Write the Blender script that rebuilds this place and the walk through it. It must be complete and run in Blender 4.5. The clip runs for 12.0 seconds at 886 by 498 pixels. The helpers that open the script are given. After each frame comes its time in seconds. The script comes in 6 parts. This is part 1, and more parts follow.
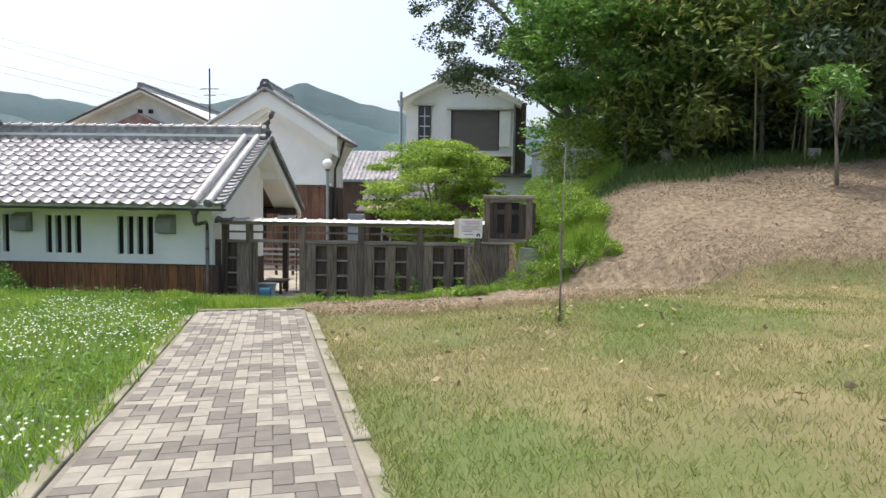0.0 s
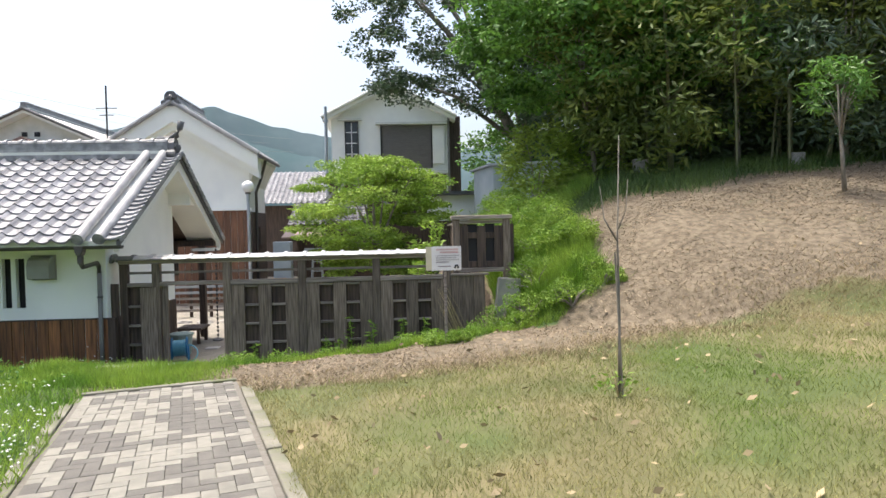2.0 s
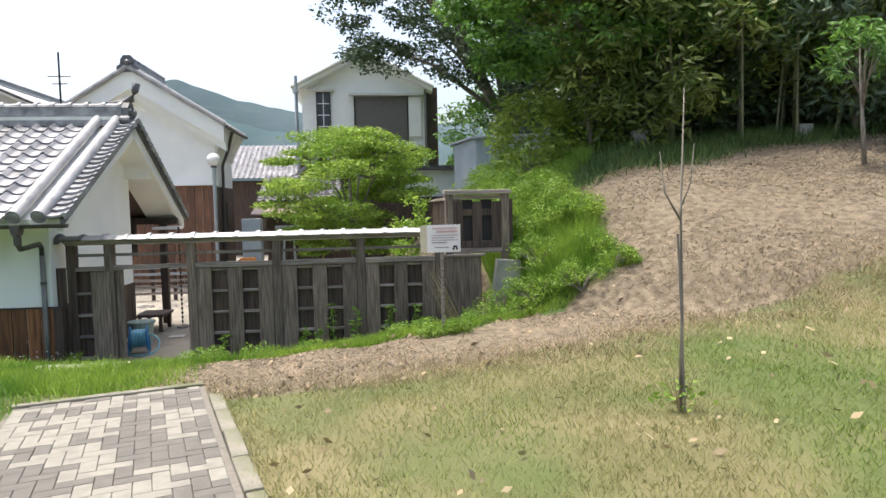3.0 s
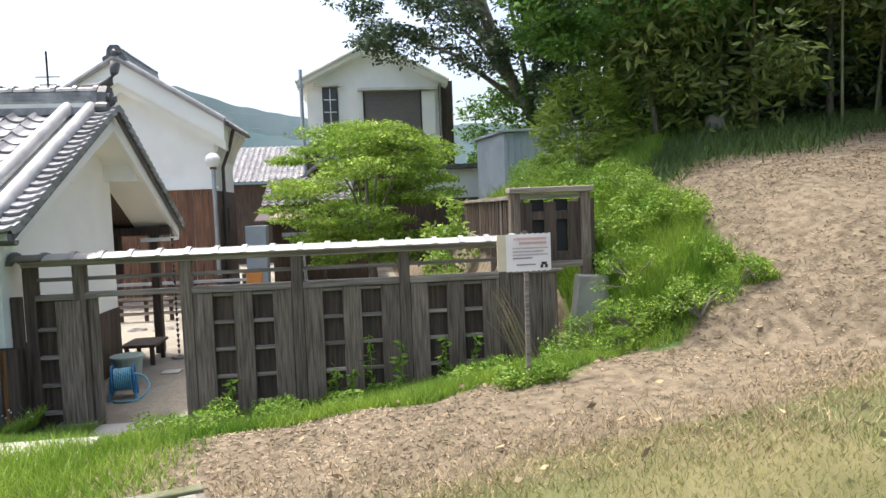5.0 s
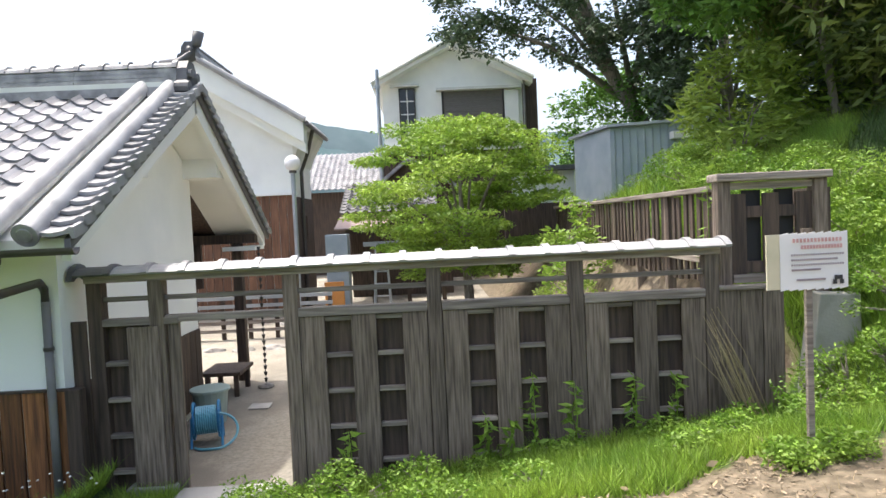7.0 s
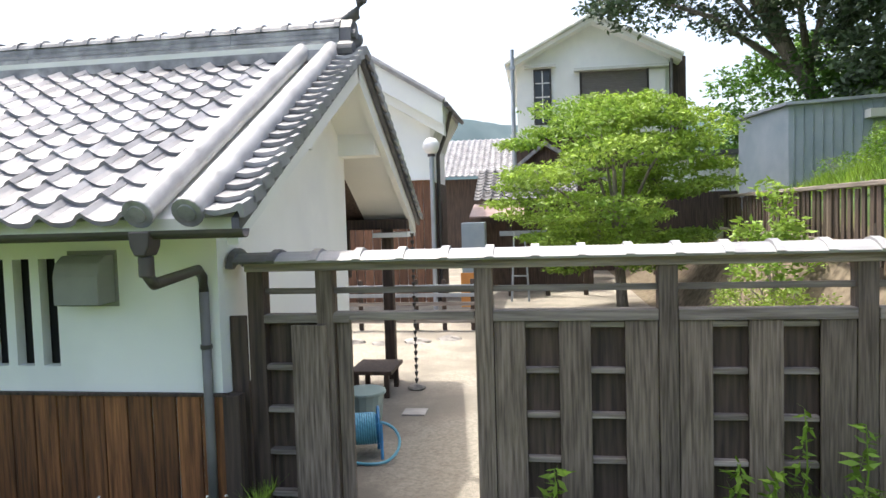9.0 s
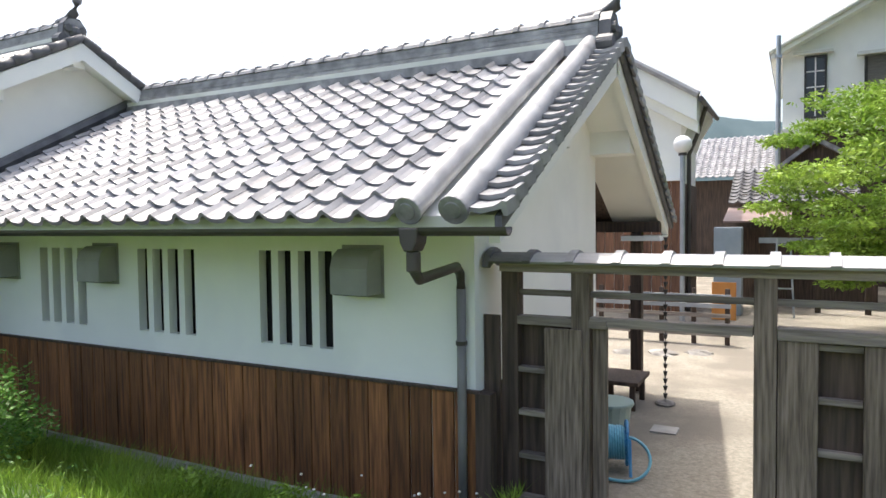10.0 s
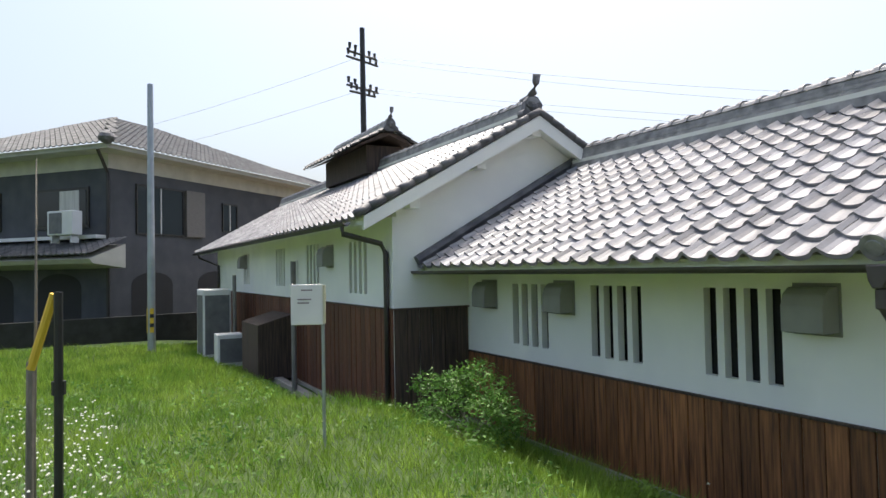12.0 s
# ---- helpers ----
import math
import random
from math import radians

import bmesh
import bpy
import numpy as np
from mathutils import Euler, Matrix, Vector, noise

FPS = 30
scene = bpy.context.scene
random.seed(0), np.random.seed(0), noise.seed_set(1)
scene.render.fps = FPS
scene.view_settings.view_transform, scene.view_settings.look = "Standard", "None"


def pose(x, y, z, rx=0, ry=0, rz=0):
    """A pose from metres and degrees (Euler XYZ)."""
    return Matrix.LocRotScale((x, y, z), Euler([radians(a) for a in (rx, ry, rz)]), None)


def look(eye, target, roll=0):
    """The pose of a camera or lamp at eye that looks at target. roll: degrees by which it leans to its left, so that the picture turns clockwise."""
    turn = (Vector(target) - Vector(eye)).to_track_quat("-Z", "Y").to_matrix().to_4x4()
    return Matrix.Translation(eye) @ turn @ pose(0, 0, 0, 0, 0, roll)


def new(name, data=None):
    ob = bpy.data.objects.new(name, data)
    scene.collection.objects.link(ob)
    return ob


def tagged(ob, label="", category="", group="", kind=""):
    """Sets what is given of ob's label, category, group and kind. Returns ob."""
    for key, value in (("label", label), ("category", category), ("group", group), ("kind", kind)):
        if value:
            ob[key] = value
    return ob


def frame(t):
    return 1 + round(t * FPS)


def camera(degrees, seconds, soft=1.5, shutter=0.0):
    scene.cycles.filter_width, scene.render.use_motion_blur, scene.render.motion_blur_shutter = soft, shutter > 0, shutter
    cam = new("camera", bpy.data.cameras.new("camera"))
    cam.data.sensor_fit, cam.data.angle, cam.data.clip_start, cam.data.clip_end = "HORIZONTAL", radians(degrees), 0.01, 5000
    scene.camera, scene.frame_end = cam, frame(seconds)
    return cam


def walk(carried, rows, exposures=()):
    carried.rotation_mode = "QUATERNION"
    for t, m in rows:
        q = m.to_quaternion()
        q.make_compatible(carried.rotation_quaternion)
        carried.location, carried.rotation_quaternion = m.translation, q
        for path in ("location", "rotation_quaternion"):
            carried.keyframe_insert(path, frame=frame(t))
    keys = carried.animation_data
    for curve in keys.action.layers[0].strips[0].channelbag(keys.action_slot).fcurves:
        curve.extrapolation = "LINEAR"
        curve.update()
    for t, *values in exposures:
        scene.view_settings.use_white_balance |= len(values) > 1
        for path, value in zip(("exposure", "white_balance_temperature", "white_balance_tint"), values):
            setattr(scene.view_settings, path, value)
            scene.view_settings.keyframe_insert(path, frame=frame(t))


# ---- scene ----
cam = camera(67.4, 12.0)
PATH = [
    (0, (0.942, -1.507, 1.706), (0.826, 0.486, 1.585), 0.9),
    (0.5, (0.717, -0.934, 1.721), (0.763, 1.064, 1.64), 0.9),
    (1, (0.562, -0.311, 1.777), (0.82, 1.672, 1.826), 1.5),
    (1.5, (0.282, 0.271, 1.778), (0.722, 2.22, 1.857), 0.7),
    (2, (0.101, 0.948, 1.783), (0.228, 2.943, 1.722), -1.2),
    (2.5, (-0.034, 1.537, 1.778), (0.131, 3.526, 1.659), -1.2),
    (4.5, (-0.542, 3.784, 1.821), (-0.249, 5.757, 1.668), -1.0),
    (5, (-0.685, 4.36, 1.808), (-0.469, 6.344, 1.681), -2.1),
    (5.5, (-0.916, 4.875, 1.794), (-0.751, 6.864, 1.663), -3.0),
    (6, (-1.106, 5.394, 1.769), (-0.969, 7.387, 1.667), -3.5),
    (6.5, (-1.347, 5.882, 1.737), (-1.268, 7.879, 1.649), -3.0),
    (8.5, (-2.152, 7.376, 1.681), (-2.216, 9.373, 1.586), -2.7),
    (9, (-2.369, 7.479, 1.686), (-2.654, 9.456, 1.581), -1.7),
    (9.5, (-2.512, 7.566, 1.676), (-3.146, 9.461, 1.582), -1.3),
    (10, (-2.589, 7.611, 1.675), (-3.529, 9.374, 1.591), -0.7),
    (10.5, (-2.641, 7.509, 1.694), (-3.879, 9.079, 1.633), -0.7),
    (11, (-2.527, 7.451, 1.706), (-4.026, 8.771, 1.807), 0.5),
    (11.5, (-2.411, 7.338, 1.676), (-4.098, 8.41, 1.744), 1.3),
    (12, (-2.366, 6.939, 1.661), (-4.134, 7.871, 1.721), -1.1),
]
walk(cam, [(t, look(e, a, r)) for t, e, a, r in PATH],
     exposures=((0, 1.02), (1.5, 1.12), (5.5, 1.3), (8.5, 1.52), (9.5, 1.46), (10.5, 1.12), (12, 0.81)))

# ---- world, sun, exposure ----
SUN_TO = Vector((-0.25, 0.2, 1.0)).normalized()
world = bpy.data.worlds.new("world")
scene.world = world
world.use_nodes = True
wn = world.node_tree.nodes
sky = wn.new("ShaderNodeTexSky")
sky.sky_type, sky.sun_disc = "NISHITA", False
sky.sun_elevation = math.asin(SUN_TO.z)
sky.sun_rotation = math.atan2(SUN_TO.x, SUN_TO.y)
sky.air_density, sky.dust_density, sky.ozone_density = 1.0, 6.0, 0.5
world.node_tree.links.new(sky.outputs[0], wn["Background"].inputs[0])
wn["Background"].inputs[1].default_value = 0.15
sun_data = bpy.data.lights.new("sun", "SUN")
sun_data.energy, sun_data.angle, sun_data.color = 2.0, radians(1.2), (1.0, 0.96, 0.88)
sun = new("sun", sun_data)
sun.matrix_world = look(SUN_TO * 60, (0, 0, 0))


# ---- materials ----
def mat(name, c1, c2, scale=4.0, rough=0.75, metal=0.0, bump=0.25, fine=60.0, stretch=(1, 1, 1), rand=0.0,
        island=0.0, c3=None, scale3=0.6, spec=0.5, through_leaf=0.0, clearcoat=0.0):
    m = bpy.data.materials.new(name)
    m.use_nodes = True
    nt = m.node_tree
    N, L = nt.nodes, nt.links
    b = N["Principled BSDF"]
    tc = N.new("ShaderNodeTexCoord")
    mp = N.new("ShaderNodeMapping")
    mp.inputs["Scale"].default_value = stretch
    L.new(tc.outputs["Object"], mp.inputs["Vector"])
    vec = mp.outputs["Vector"]
    info = N.new("ShaderNodeObjectInfo")
    if rand:
        add = N.new("ShaderNodeVectorMath")
        sc = N.new("ShaderNodeMath")
        sc.operation, sc.inputs[1].default_value = "MULTIPLY", 37.0
        L.new(info.outputs["Random"], sc.inputs[0])
        L.new(vec, add.inputs[0])
        L.new(sc.outputs[0], add.inputs[1])
        vec = add.outputs[0]
    n1 = N.new("ShaderNodeTexNoise")
    n1.inputs["Scale"].default_value, n1.inputs["Detail"].default_value = scale, 5.0
    L.new(vec, n1.inputs["Vector"])
    ramp = N.new("ShaderNodeValToRGB")
    ramp.color_ramp.elements[0].position, ramp.color_ramp.elements[1].position = 0.32, 0.68
    ramp.color_ramp.elements[0].color, ramp.color_ramp.elements[1].color = (*c1, 1), (*c2, 1)
    L.new(n1.outputs["Fac"], ramp.inputs["Fac"])
    col = ramp.outputs["Color"]
    if c3:
        n3 = N.new("ShaderNodeTexNoise")
        n3.inputs["Scale"].default_value, n3.inputs["Detail"].default_value = scale3, 6.0
        L.new(tc.outputs["Object"], n3.inputs["Vector"])
        r3 = N.new("ShaderNodeValToRGB")
        r3.color_ramp.elements[0].position, r3.color_ramp.elements[1].position = 0.45, 0.62
        L.new(n3.outputs["Fac"], r3.inputs["Fac"])
        mx = N.new("ShaderNodeMix")
        mx.data_type = "RGBA"
        L.new(r3.outputs["Color"], mx.inputs[0])
        L.new(col, mx.inputs[6])
        mx.inputs[7].default_value = (*c3, 1)
        col = mx.outputs[2]
    src = info.outputs["Random"] if rand else None
    if island:
        src = N.new("ShaderNodeNewGeometry").outputs["Random Per Island"]
    if src:
        rng = N.new("ShaderNodeMapRange")
        k = rand or island
        rng.inputs["To Min"].default_value, rng.inputs["To Max"].default_value = 1 - k, 1 + k
        L.new(src, rng.inputs["Value"])
        hsv = N.new("ShaderNodeHueSaturation")
        L.new(rng.outputs[0], hsv.inputs["Value"])
        L.new(col, hsv.inputs["Color"])
        col = hsv.outputs["Color"]
    L.new(col, b.inputs["Base Color"])
    n2 = N.new("ShaderNodeTexNoise")
    n2.inputs["Scale"].default_value, n2.inputs["Detail"].default_value = fine, 4.0
    L.new(vec, n2.inputs["Vector"])
    if bump:
        bp = N.new("ShaderNodeBump")
        bp.inputs["Strength"].default_value, bp.inputs["Distance"].default_value = bump, 0.01
        L.new(n2.outputs["Fac"], bp.inputs["Height"])
        L.new(bp.outputs["Normal"], b.inputs["Normal"])
    rr = N.new("ShaderNodeMapRange")
    rr.inputs["To Min"].default_value, rr.inputs["To Max"].default_value = max(0.02, rough - 0.12), min(1, rough + 0.12)
    L.new(n1.outputs["Fac"], rr.inputs["Value"])
    L.new(rr.outputs[0], b.inputs["Roughness"])
    b.inputs["Metallic"].default_value = metal
    b.inputs["Specular IOR Level"].default_value = spec
    b.inputs["Coat Weight"].default_value = clearcoat
    if through_leaf:
        tr = N.new("ShaderNodeBsdfTranslucent")
        L.new(col, tr.inputs["Color"])
        ms = N.new("ShaderNodeMixShader")
        ms.inputs[0].default_value = through_leaf
        L.new(b.outputs[0], ms.inputs[1])
        L.new(tr.outputs[0], ms.inputs[2])
        L.new(ms.outputs[0], N["Material Output"].inputs["Surface"])
    return m


PLASTER = mat("white_plaster", (0.82, 0.835, 0.785), (0.89, 0.9, 0.855), 1.2, 0.85, bump=0.08, fine=90, c3=(0.8, 0.815, 0.785), scale3=0.9)
PLASTER_GREYED = mat("greyed_plaster", (0.58, 0.60, 0.54), (0.74, 0.75, 0.70), 1.6, 0.88, bump=0.1, fine=70)
TILE = mat("roof_tile", (0.175, 0.175, 0.185), (0.335, 0.335, 0.35), 2.5, 0.42, bump=0.2, fine=40, rand=0.3, spec=0.6)
TILE_SHEET = mat("roof_tile_far", (0.175, 0.175, 0.185), (0.335, 0.335, 0.35), 2.5, 0.42, bump=0.2, fine=40, island=0.28, spec=0.6)
TILE_GREY = mat("grey_house_tile", (0.07, 0.075, 0.08), (0.14, 0.145, 0.15), 2.5, 0.68, bump=0.15, fine=40, island=0.2)
TILE_DARK = mat("dark_roof_tile", (0.06, 0.06, 0.065), (0.15, 0.15, 0.155), 5, 0.5, bump=0.3, fine=45)
TILE_RIDGE = mat("ridge_tile", (0.15, 0.15, 0.155), (0.36, 0.36, 0.365), 6, 0.5, bump=0.3, fine=45, island=0.1)
CAP_TILE = mat("fence_cap_tile", (0.25, 0.25, 0.255), (0.39, 0.39, 0.395), 4, 0.4, bump=0.15, rand=0.12)
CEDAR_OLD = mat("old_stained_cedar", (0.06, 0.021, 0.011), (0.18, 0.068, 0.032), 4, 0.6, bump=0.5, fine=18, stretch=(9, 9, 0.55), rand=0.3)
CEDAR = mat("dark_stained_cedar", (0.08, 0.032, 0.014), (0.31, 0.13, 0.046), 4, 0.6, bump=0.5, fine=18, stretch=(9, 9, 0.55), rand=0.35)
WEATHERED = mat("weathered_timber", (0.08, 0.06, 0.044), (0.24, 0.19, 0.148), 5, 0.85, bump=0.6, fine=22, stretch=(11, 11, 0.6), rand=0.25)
WEATHERED_H = mat("weathered_rail_timber", (0.14, 0.115, 0.093), (0.34, 0.295, 0.25), 4, 0.85, bump=0.7, fine=16, stretch=(0.5, 9, 9), rand=0.25)
DARKWOOD = mat("dark_timber", (0.035, 0.024, 0.018), (0.11, 0.075, 0.055), 4, 0.75, bump=0.5, fine=16, stretch=(8, 8, 0.5), rand=0.2)
BROWNWOOD = mat("brown_boards", (0.10, 0.045, 0.022), (0.27, 0.13, 0.07), 4, 0.7, bump=0.5, fine=14, stretch=(7, 7, 0.5), rand=0.3)
GUTTER = mat("bronze_gutter", (0.045, 0.04, 0.038), (0.075, 0.065, 0.06), 3, 0.4, bump=0.05)
PIPE_LIGHT = mat("grey_pipe", (0.14, 0.135, 0.13), (0.22, 0.21, 0.20), 3, 0.45, bump=0.05)
HOOD = mat("grey_vent_hood", (0.24, 0.245, 0.235), (0.31, 0.31, 0.30), 3, 0.5, bump=0.05)
# Near-black for openings and recesses: their shade is put into this colour.
SHADE_BLACK = mat("interior_shade_black", (0.01, 0.01, 0.011), (0.02, 0.02, 0.022), 2, 0.7, bump=0)
CONCRETE = mat("concrete", (0.30, 0.29, 0.27), (0.48, 0.46, 0.43), 3, 0.9, bump=0.4, fine=40, c3=(0.24, 0.24, 0.21), scale3=1.5)
PAVER_A = mat("beige_paver", (0.175, 0.167, 0.14), (0.235, 0.225, 0.19), 9, 0.9, bump=0.3, fine=120, rand=0.12)
PAVER_B = mat("brown_grey_paver", (0.098, 0.092, 0.08), (0.138, 0.129, 0.113), 9, 0.9, bump=0.3, fine=120, rand=0.12)
JOINT = mat("paver_sand", (0.13, 0.12, 0.10), (0.18, 0.165, 0.14), 20, 0.95, bump=0.3)
KERB = mat("worn_kerb", (0.13, 0.122, 0.092), (0.27, 0.255, 0.205), 5, 0.9, bump=0.5, fine=30, c3=(0.10, 0.11, 0.05), scale3=2.5)
GRAVEL = mat("pale_gravel", (0.215, 0.195, 0.16), (0.34, 0.31, 0.255), 30, 0.95, bump=0.8, fine=90, c3=(0.19, 0.17, 0.14), scale3=0.9)
STONE = mat("garden_stone", (0.16, 0.15, 0.14), (0.36, 0.34, 0.31), 5, 0.85, bump=0.7, fine=25)
BLADE = mat("lawn_blade", (0.17, 0.195, 0.055), (0.37, 0.32, 0.15), 0.9, 0.8, bump=0, island=0.25, c3=(0.16, 0.23, 0.045), scale3=0.45, through_leaf=0.3)
WEED = mat("weed_leaf", (0.10, 0.215, 0.018), (0.28, 0.40, 0.055), 1.3, 0.6, bump=0, island=0.4, through_leaf=0.35)
DRYLEAF = mat("dry_leaf", (0.14, 0.105, 0.065), (0.36, 0.285, 0.195), 2.0, 0.85, bump=0, island=0.45)
STRAW = mat("dry_stalk", (0.24, 0.19, 0.10), (0.38, 0.30, 0.18), 3, 0.85, bump=0, island=0.3)
PETAL = mat("white_petal", (0.75, 0.75, 0.70), (0.85, 0.85, 0.80), 3, 0.7, bump=0, through_leaf=0.2)
PINK = mat("pink_petal", (0.45, 0.22, 0.36), (0.6, 0.35, 0.5), 3, 0.7, bump=0)
MAPLE = mat("maple_leaf", (0.135, 0.25, 0.028), (0.32, 0.45, 0.07), 1.2, 0.55, bump=0, island=0.35, through_leaf=0.4)
LEAF_MID = mat("bright_green_leaf", (0.07, 0.17, 0.03), (0.16, 0.31, 0.05), 0.9, 0.55, bump=0, island=0.4, through_leaf=0.35)
LEAF_DARK = mat("dark_evergreen_leaf", (0.045, 0.08, 0.038), (0.105, 0.155, 0.075), 0.9, 0.45, bump=0, island=0.4, through_leaf=0.15)
# Tree shade over grass and low ferns is put into this darker green.
SHADED_FERN = mat("tree_shaded_grass", (0.045, 0.095, 0.018), (0.12, 0.18, 0.045), 0.8, 0.65, bump=0, island=0.4, through_leaf=0.25)
BAMBOO = mat("bamboo_leaf", (0.07, 0.125, 0.025), (0.24, 0.27, 0.06), 0.55, 0.6, bump=0, island=0.45, through_leaf=0.3)
YELLOWLEAF = mat("yellow_green_leaf", (0.16, 0.25, 0.035), (0.28, 0.37, 0.06), 1.5, 0.6, bump=0, island=0.3, through_leaf=0.35)
BARK = mat("grey_bark", (0.13, 0.115, 0.095), (0.28, 0.25, 0.21), 6, 0.9, bump=0.8, fine=30, stretch=(4, 4, 1))
CULM = mat("bamboo_culm", (0.12, 0.13, 0.06), (0.22, 0.21, 0.11), 4, 0.5, bump=0.1)
PAPER = mat("white_notice_sheet", (0.72, 0.70, 0.68), (0.80, 0.78, 0.76), 3, 0.6, bump=0.03)
PAPER_OLD = mat("yellowed_board", (0.55, 0.50, 0.34), (0.66, 0.60, 0.44), 4, 0.7, bump=0.05)
INK = mat("grey_ink", (0.22, 0.18, 0.19), (0.32, 0.26, 0.28), 8, 0.7, bump=0)
INK_RED = mat("faded_red_ink", (0.55, 0.30, 0.28), (0.62, 0.38, 0.35), 8, 0.7, bump=0)
INK_BLACK = mat("black_ink", (0.02, 0.02, 0.02), (0.04, 0.04, 0.04), 8, 0.7, bump=0)
BLUE = mat("blue_plastic", (0.02, 0.16, 0.36), (0.03, 0.22, 0.45), 4, 0.4, bump=0.03)
AQUA = mat("pale_blue_hose", (0.10, 0.34, 0.46), (0.16, 0.42, 0.54), 4, 0.4, bump=0.03)
BUCKET = mat("grey_green_plastic", (0.26, 0.36, 0.33), (0.34, 0.43, 0.39), 4, 0.5, bump=0.03)
ORANGE = mat("orange_panel", (0.55, 0.22, 0.05), (0.65, 0.28, 0.07), 3, 0.6, bump=0.05)
STEEL = mat("galvanised_steel", (0.32, 0.35, 0.38), (0.44, 0.47, 0.5), 3, 0.45, metal=0.6, bump=0.05)
LAMPGLASS = mat("opal_globe", (0.75, 0.75, 0.74), (0.8, 0.8, 0.79), 2, 0.3, bump=0)
SHEDMETAL = mat("blue_grey_sheet_metal", (0.28, 0.34, 0.38), (0.40, 0.45, 0.48), 1.5, 0.5, metal=0.2, bump=0.08)
GREYWALL = mat("charcoal_render", (0.06, 0.063, 0.072), (0.09, 0.093, 0.103), 1.5, 0.85, bump=0.2, fine=50)
CREAM = mat("cream_eaves", (0.42, 0.41, 0.37), (0.52, 0.51, 0.46), 2, 0.8, bump=0.05)
WINDOWFRAME = mat("dark_window_frame", (0.02, 0.018, 0.016), (0.04, 0.035, 0.03), 3, 0.4, bump=0.03)
CURTAIN = mat("pale_curtain", (0.5, 0.48, 0.44), (0.66, 0.64, 0.6), 14, 0.9, bump=0.1, stretch=(1, 1, 0.05))
SHUTTER = mat("taupe_shutter", (0.13, 0.12, 0.11), (0.19, 0.175, 0.16), 6, 0.6, bump=0.1, stretch=(1, 1, 12))
ACWHITE = mat("white_cabinet_paint", (0.6, 0.61, 0.6), (0.7, 0.71, 0.7), 2, 0.5, bump=0.03)
ACGREY = mat("grey_grille", (0.10, 0.105, 0.11), (0.16, 0.165, 0.17), 4, 0.6, bump=0.3)
YELLOW = mat("yellow_paint", (0.62, 0.42, 0.03), (0.72, 0.5, 0.06), 4, 0.5, bump=0.1)
BLACKPOLE = mat("black_pole", (0.012, 0.012, 0.012), (0.03, 0.03, 0.03), 4, 0.5, bump=0.1)
REDTIN = mat("red_tin_roof", (0.19, 0.11, 0.09), (0.27, 0.19, 0.165), 3, 0.5, bump=0.1)
# Woods tinted blue: the haze of distance is mixed into this colour.
HILL_HAZED = mat("wooded_hill_hazed", (0.06, 0.10, 0.115), (0.085, 0.13, 0.145), 0.03, 0.95, bump=0, c3=(0.05, 0.10, 0.11), scale3=0.012)
GLASS = bpy.data.materials.new("window_glass")
GLASS.use_nodes = True
_g = GLASS.node_tree.nodes["Principled BSDF"]
_g.inputs["Base Color"].default_value = (0.03, 0.035, 0.04, 1)
_g.inputs["Roughness"].default_value = 0.06


def ground_material():
    m = mat("turf_ground", (0.10, 0.095, 0.035), (0.17, 0.145, 0.07), 1.1, 0.95, bump=0.6, fine=45, c3=(0.07, 0.095, 0.022), scale3=0.5)
    nt = m.node_tree
    N, L = nt.nodes, nt.links
    b = N["Principled BSDF"]
    base = b.inputs["Base Color"].links[0].from_socket
    sep = N.new("ShaderNodeSeparateColor")
    at = N.new("ShaderNodeVertexColor")
    at.layer_name = "cover"
    L.new(at.outputs["Color"], sep.inputs[0])
    wob = N.new("ShaderNodeTexNoise")
    wob.inputs["Scale"].default_value, wob.inputs["Detail"].default_value = 2.2, 6
    tc = N.new("ShaderNodeTexCoord")
    L.new(tc.outputs["Object"], wob.inputs["Vector"])
    for k, (a, c) in enumerate((((0.085, 0.066, 0.04), (0.20, 0.16, 0.108)), ((0.03, 0.06, 0.012), (0.06, 0.10, 0.02)))):
        n = N.new("ShaderNodeTexNoise")
        n.inputs["Scale"].default_value, n.inputs["Detail"].default_value = (9, 5)[k], 6
        L.new(tc.outputs["Object"], n.inputs["Vector"])
        r = N.new("ShaderNodeValToRGB")
        r.color_ramp.elements[0].position, r.color_ramp.elements[1].position = 0.35, 0.65
        r.color_ramp.elements[0].color, r.color_ramp.elements[1].color = (*a, 1), (*c, 1)
        L.new(n.outputs["Fac"], r.inputs["Fac"])
        s = N.new("ShaderNodeMath")
        s.operation = "ADD"
        L.new(sep.outputs[k], s.inputs[0])
        L.new(wob.outputs["Fac"], s.inputs[1])
        f = N.new("ShaderNodeMapRange")
        f.inputs["From Min"].default_value, f.inputs["From Max"].default_value = 0.9, 1.1
        L.new(s.outputs[0], f.inputs["Value"])
        mx = N.new("ShaderNodeMix")
        mx.data_type = "RGBA"
        L.new(f.outputs[0], mx.inputs[0])
        L.new(base, mx.inputs[6])
        L.new(r.outputs["Color"], mx.inputs[7])
        base = mx.outputs[2]
    L.new(base, b.inputs["Base Color"])
    return m


TURF = ground_material()


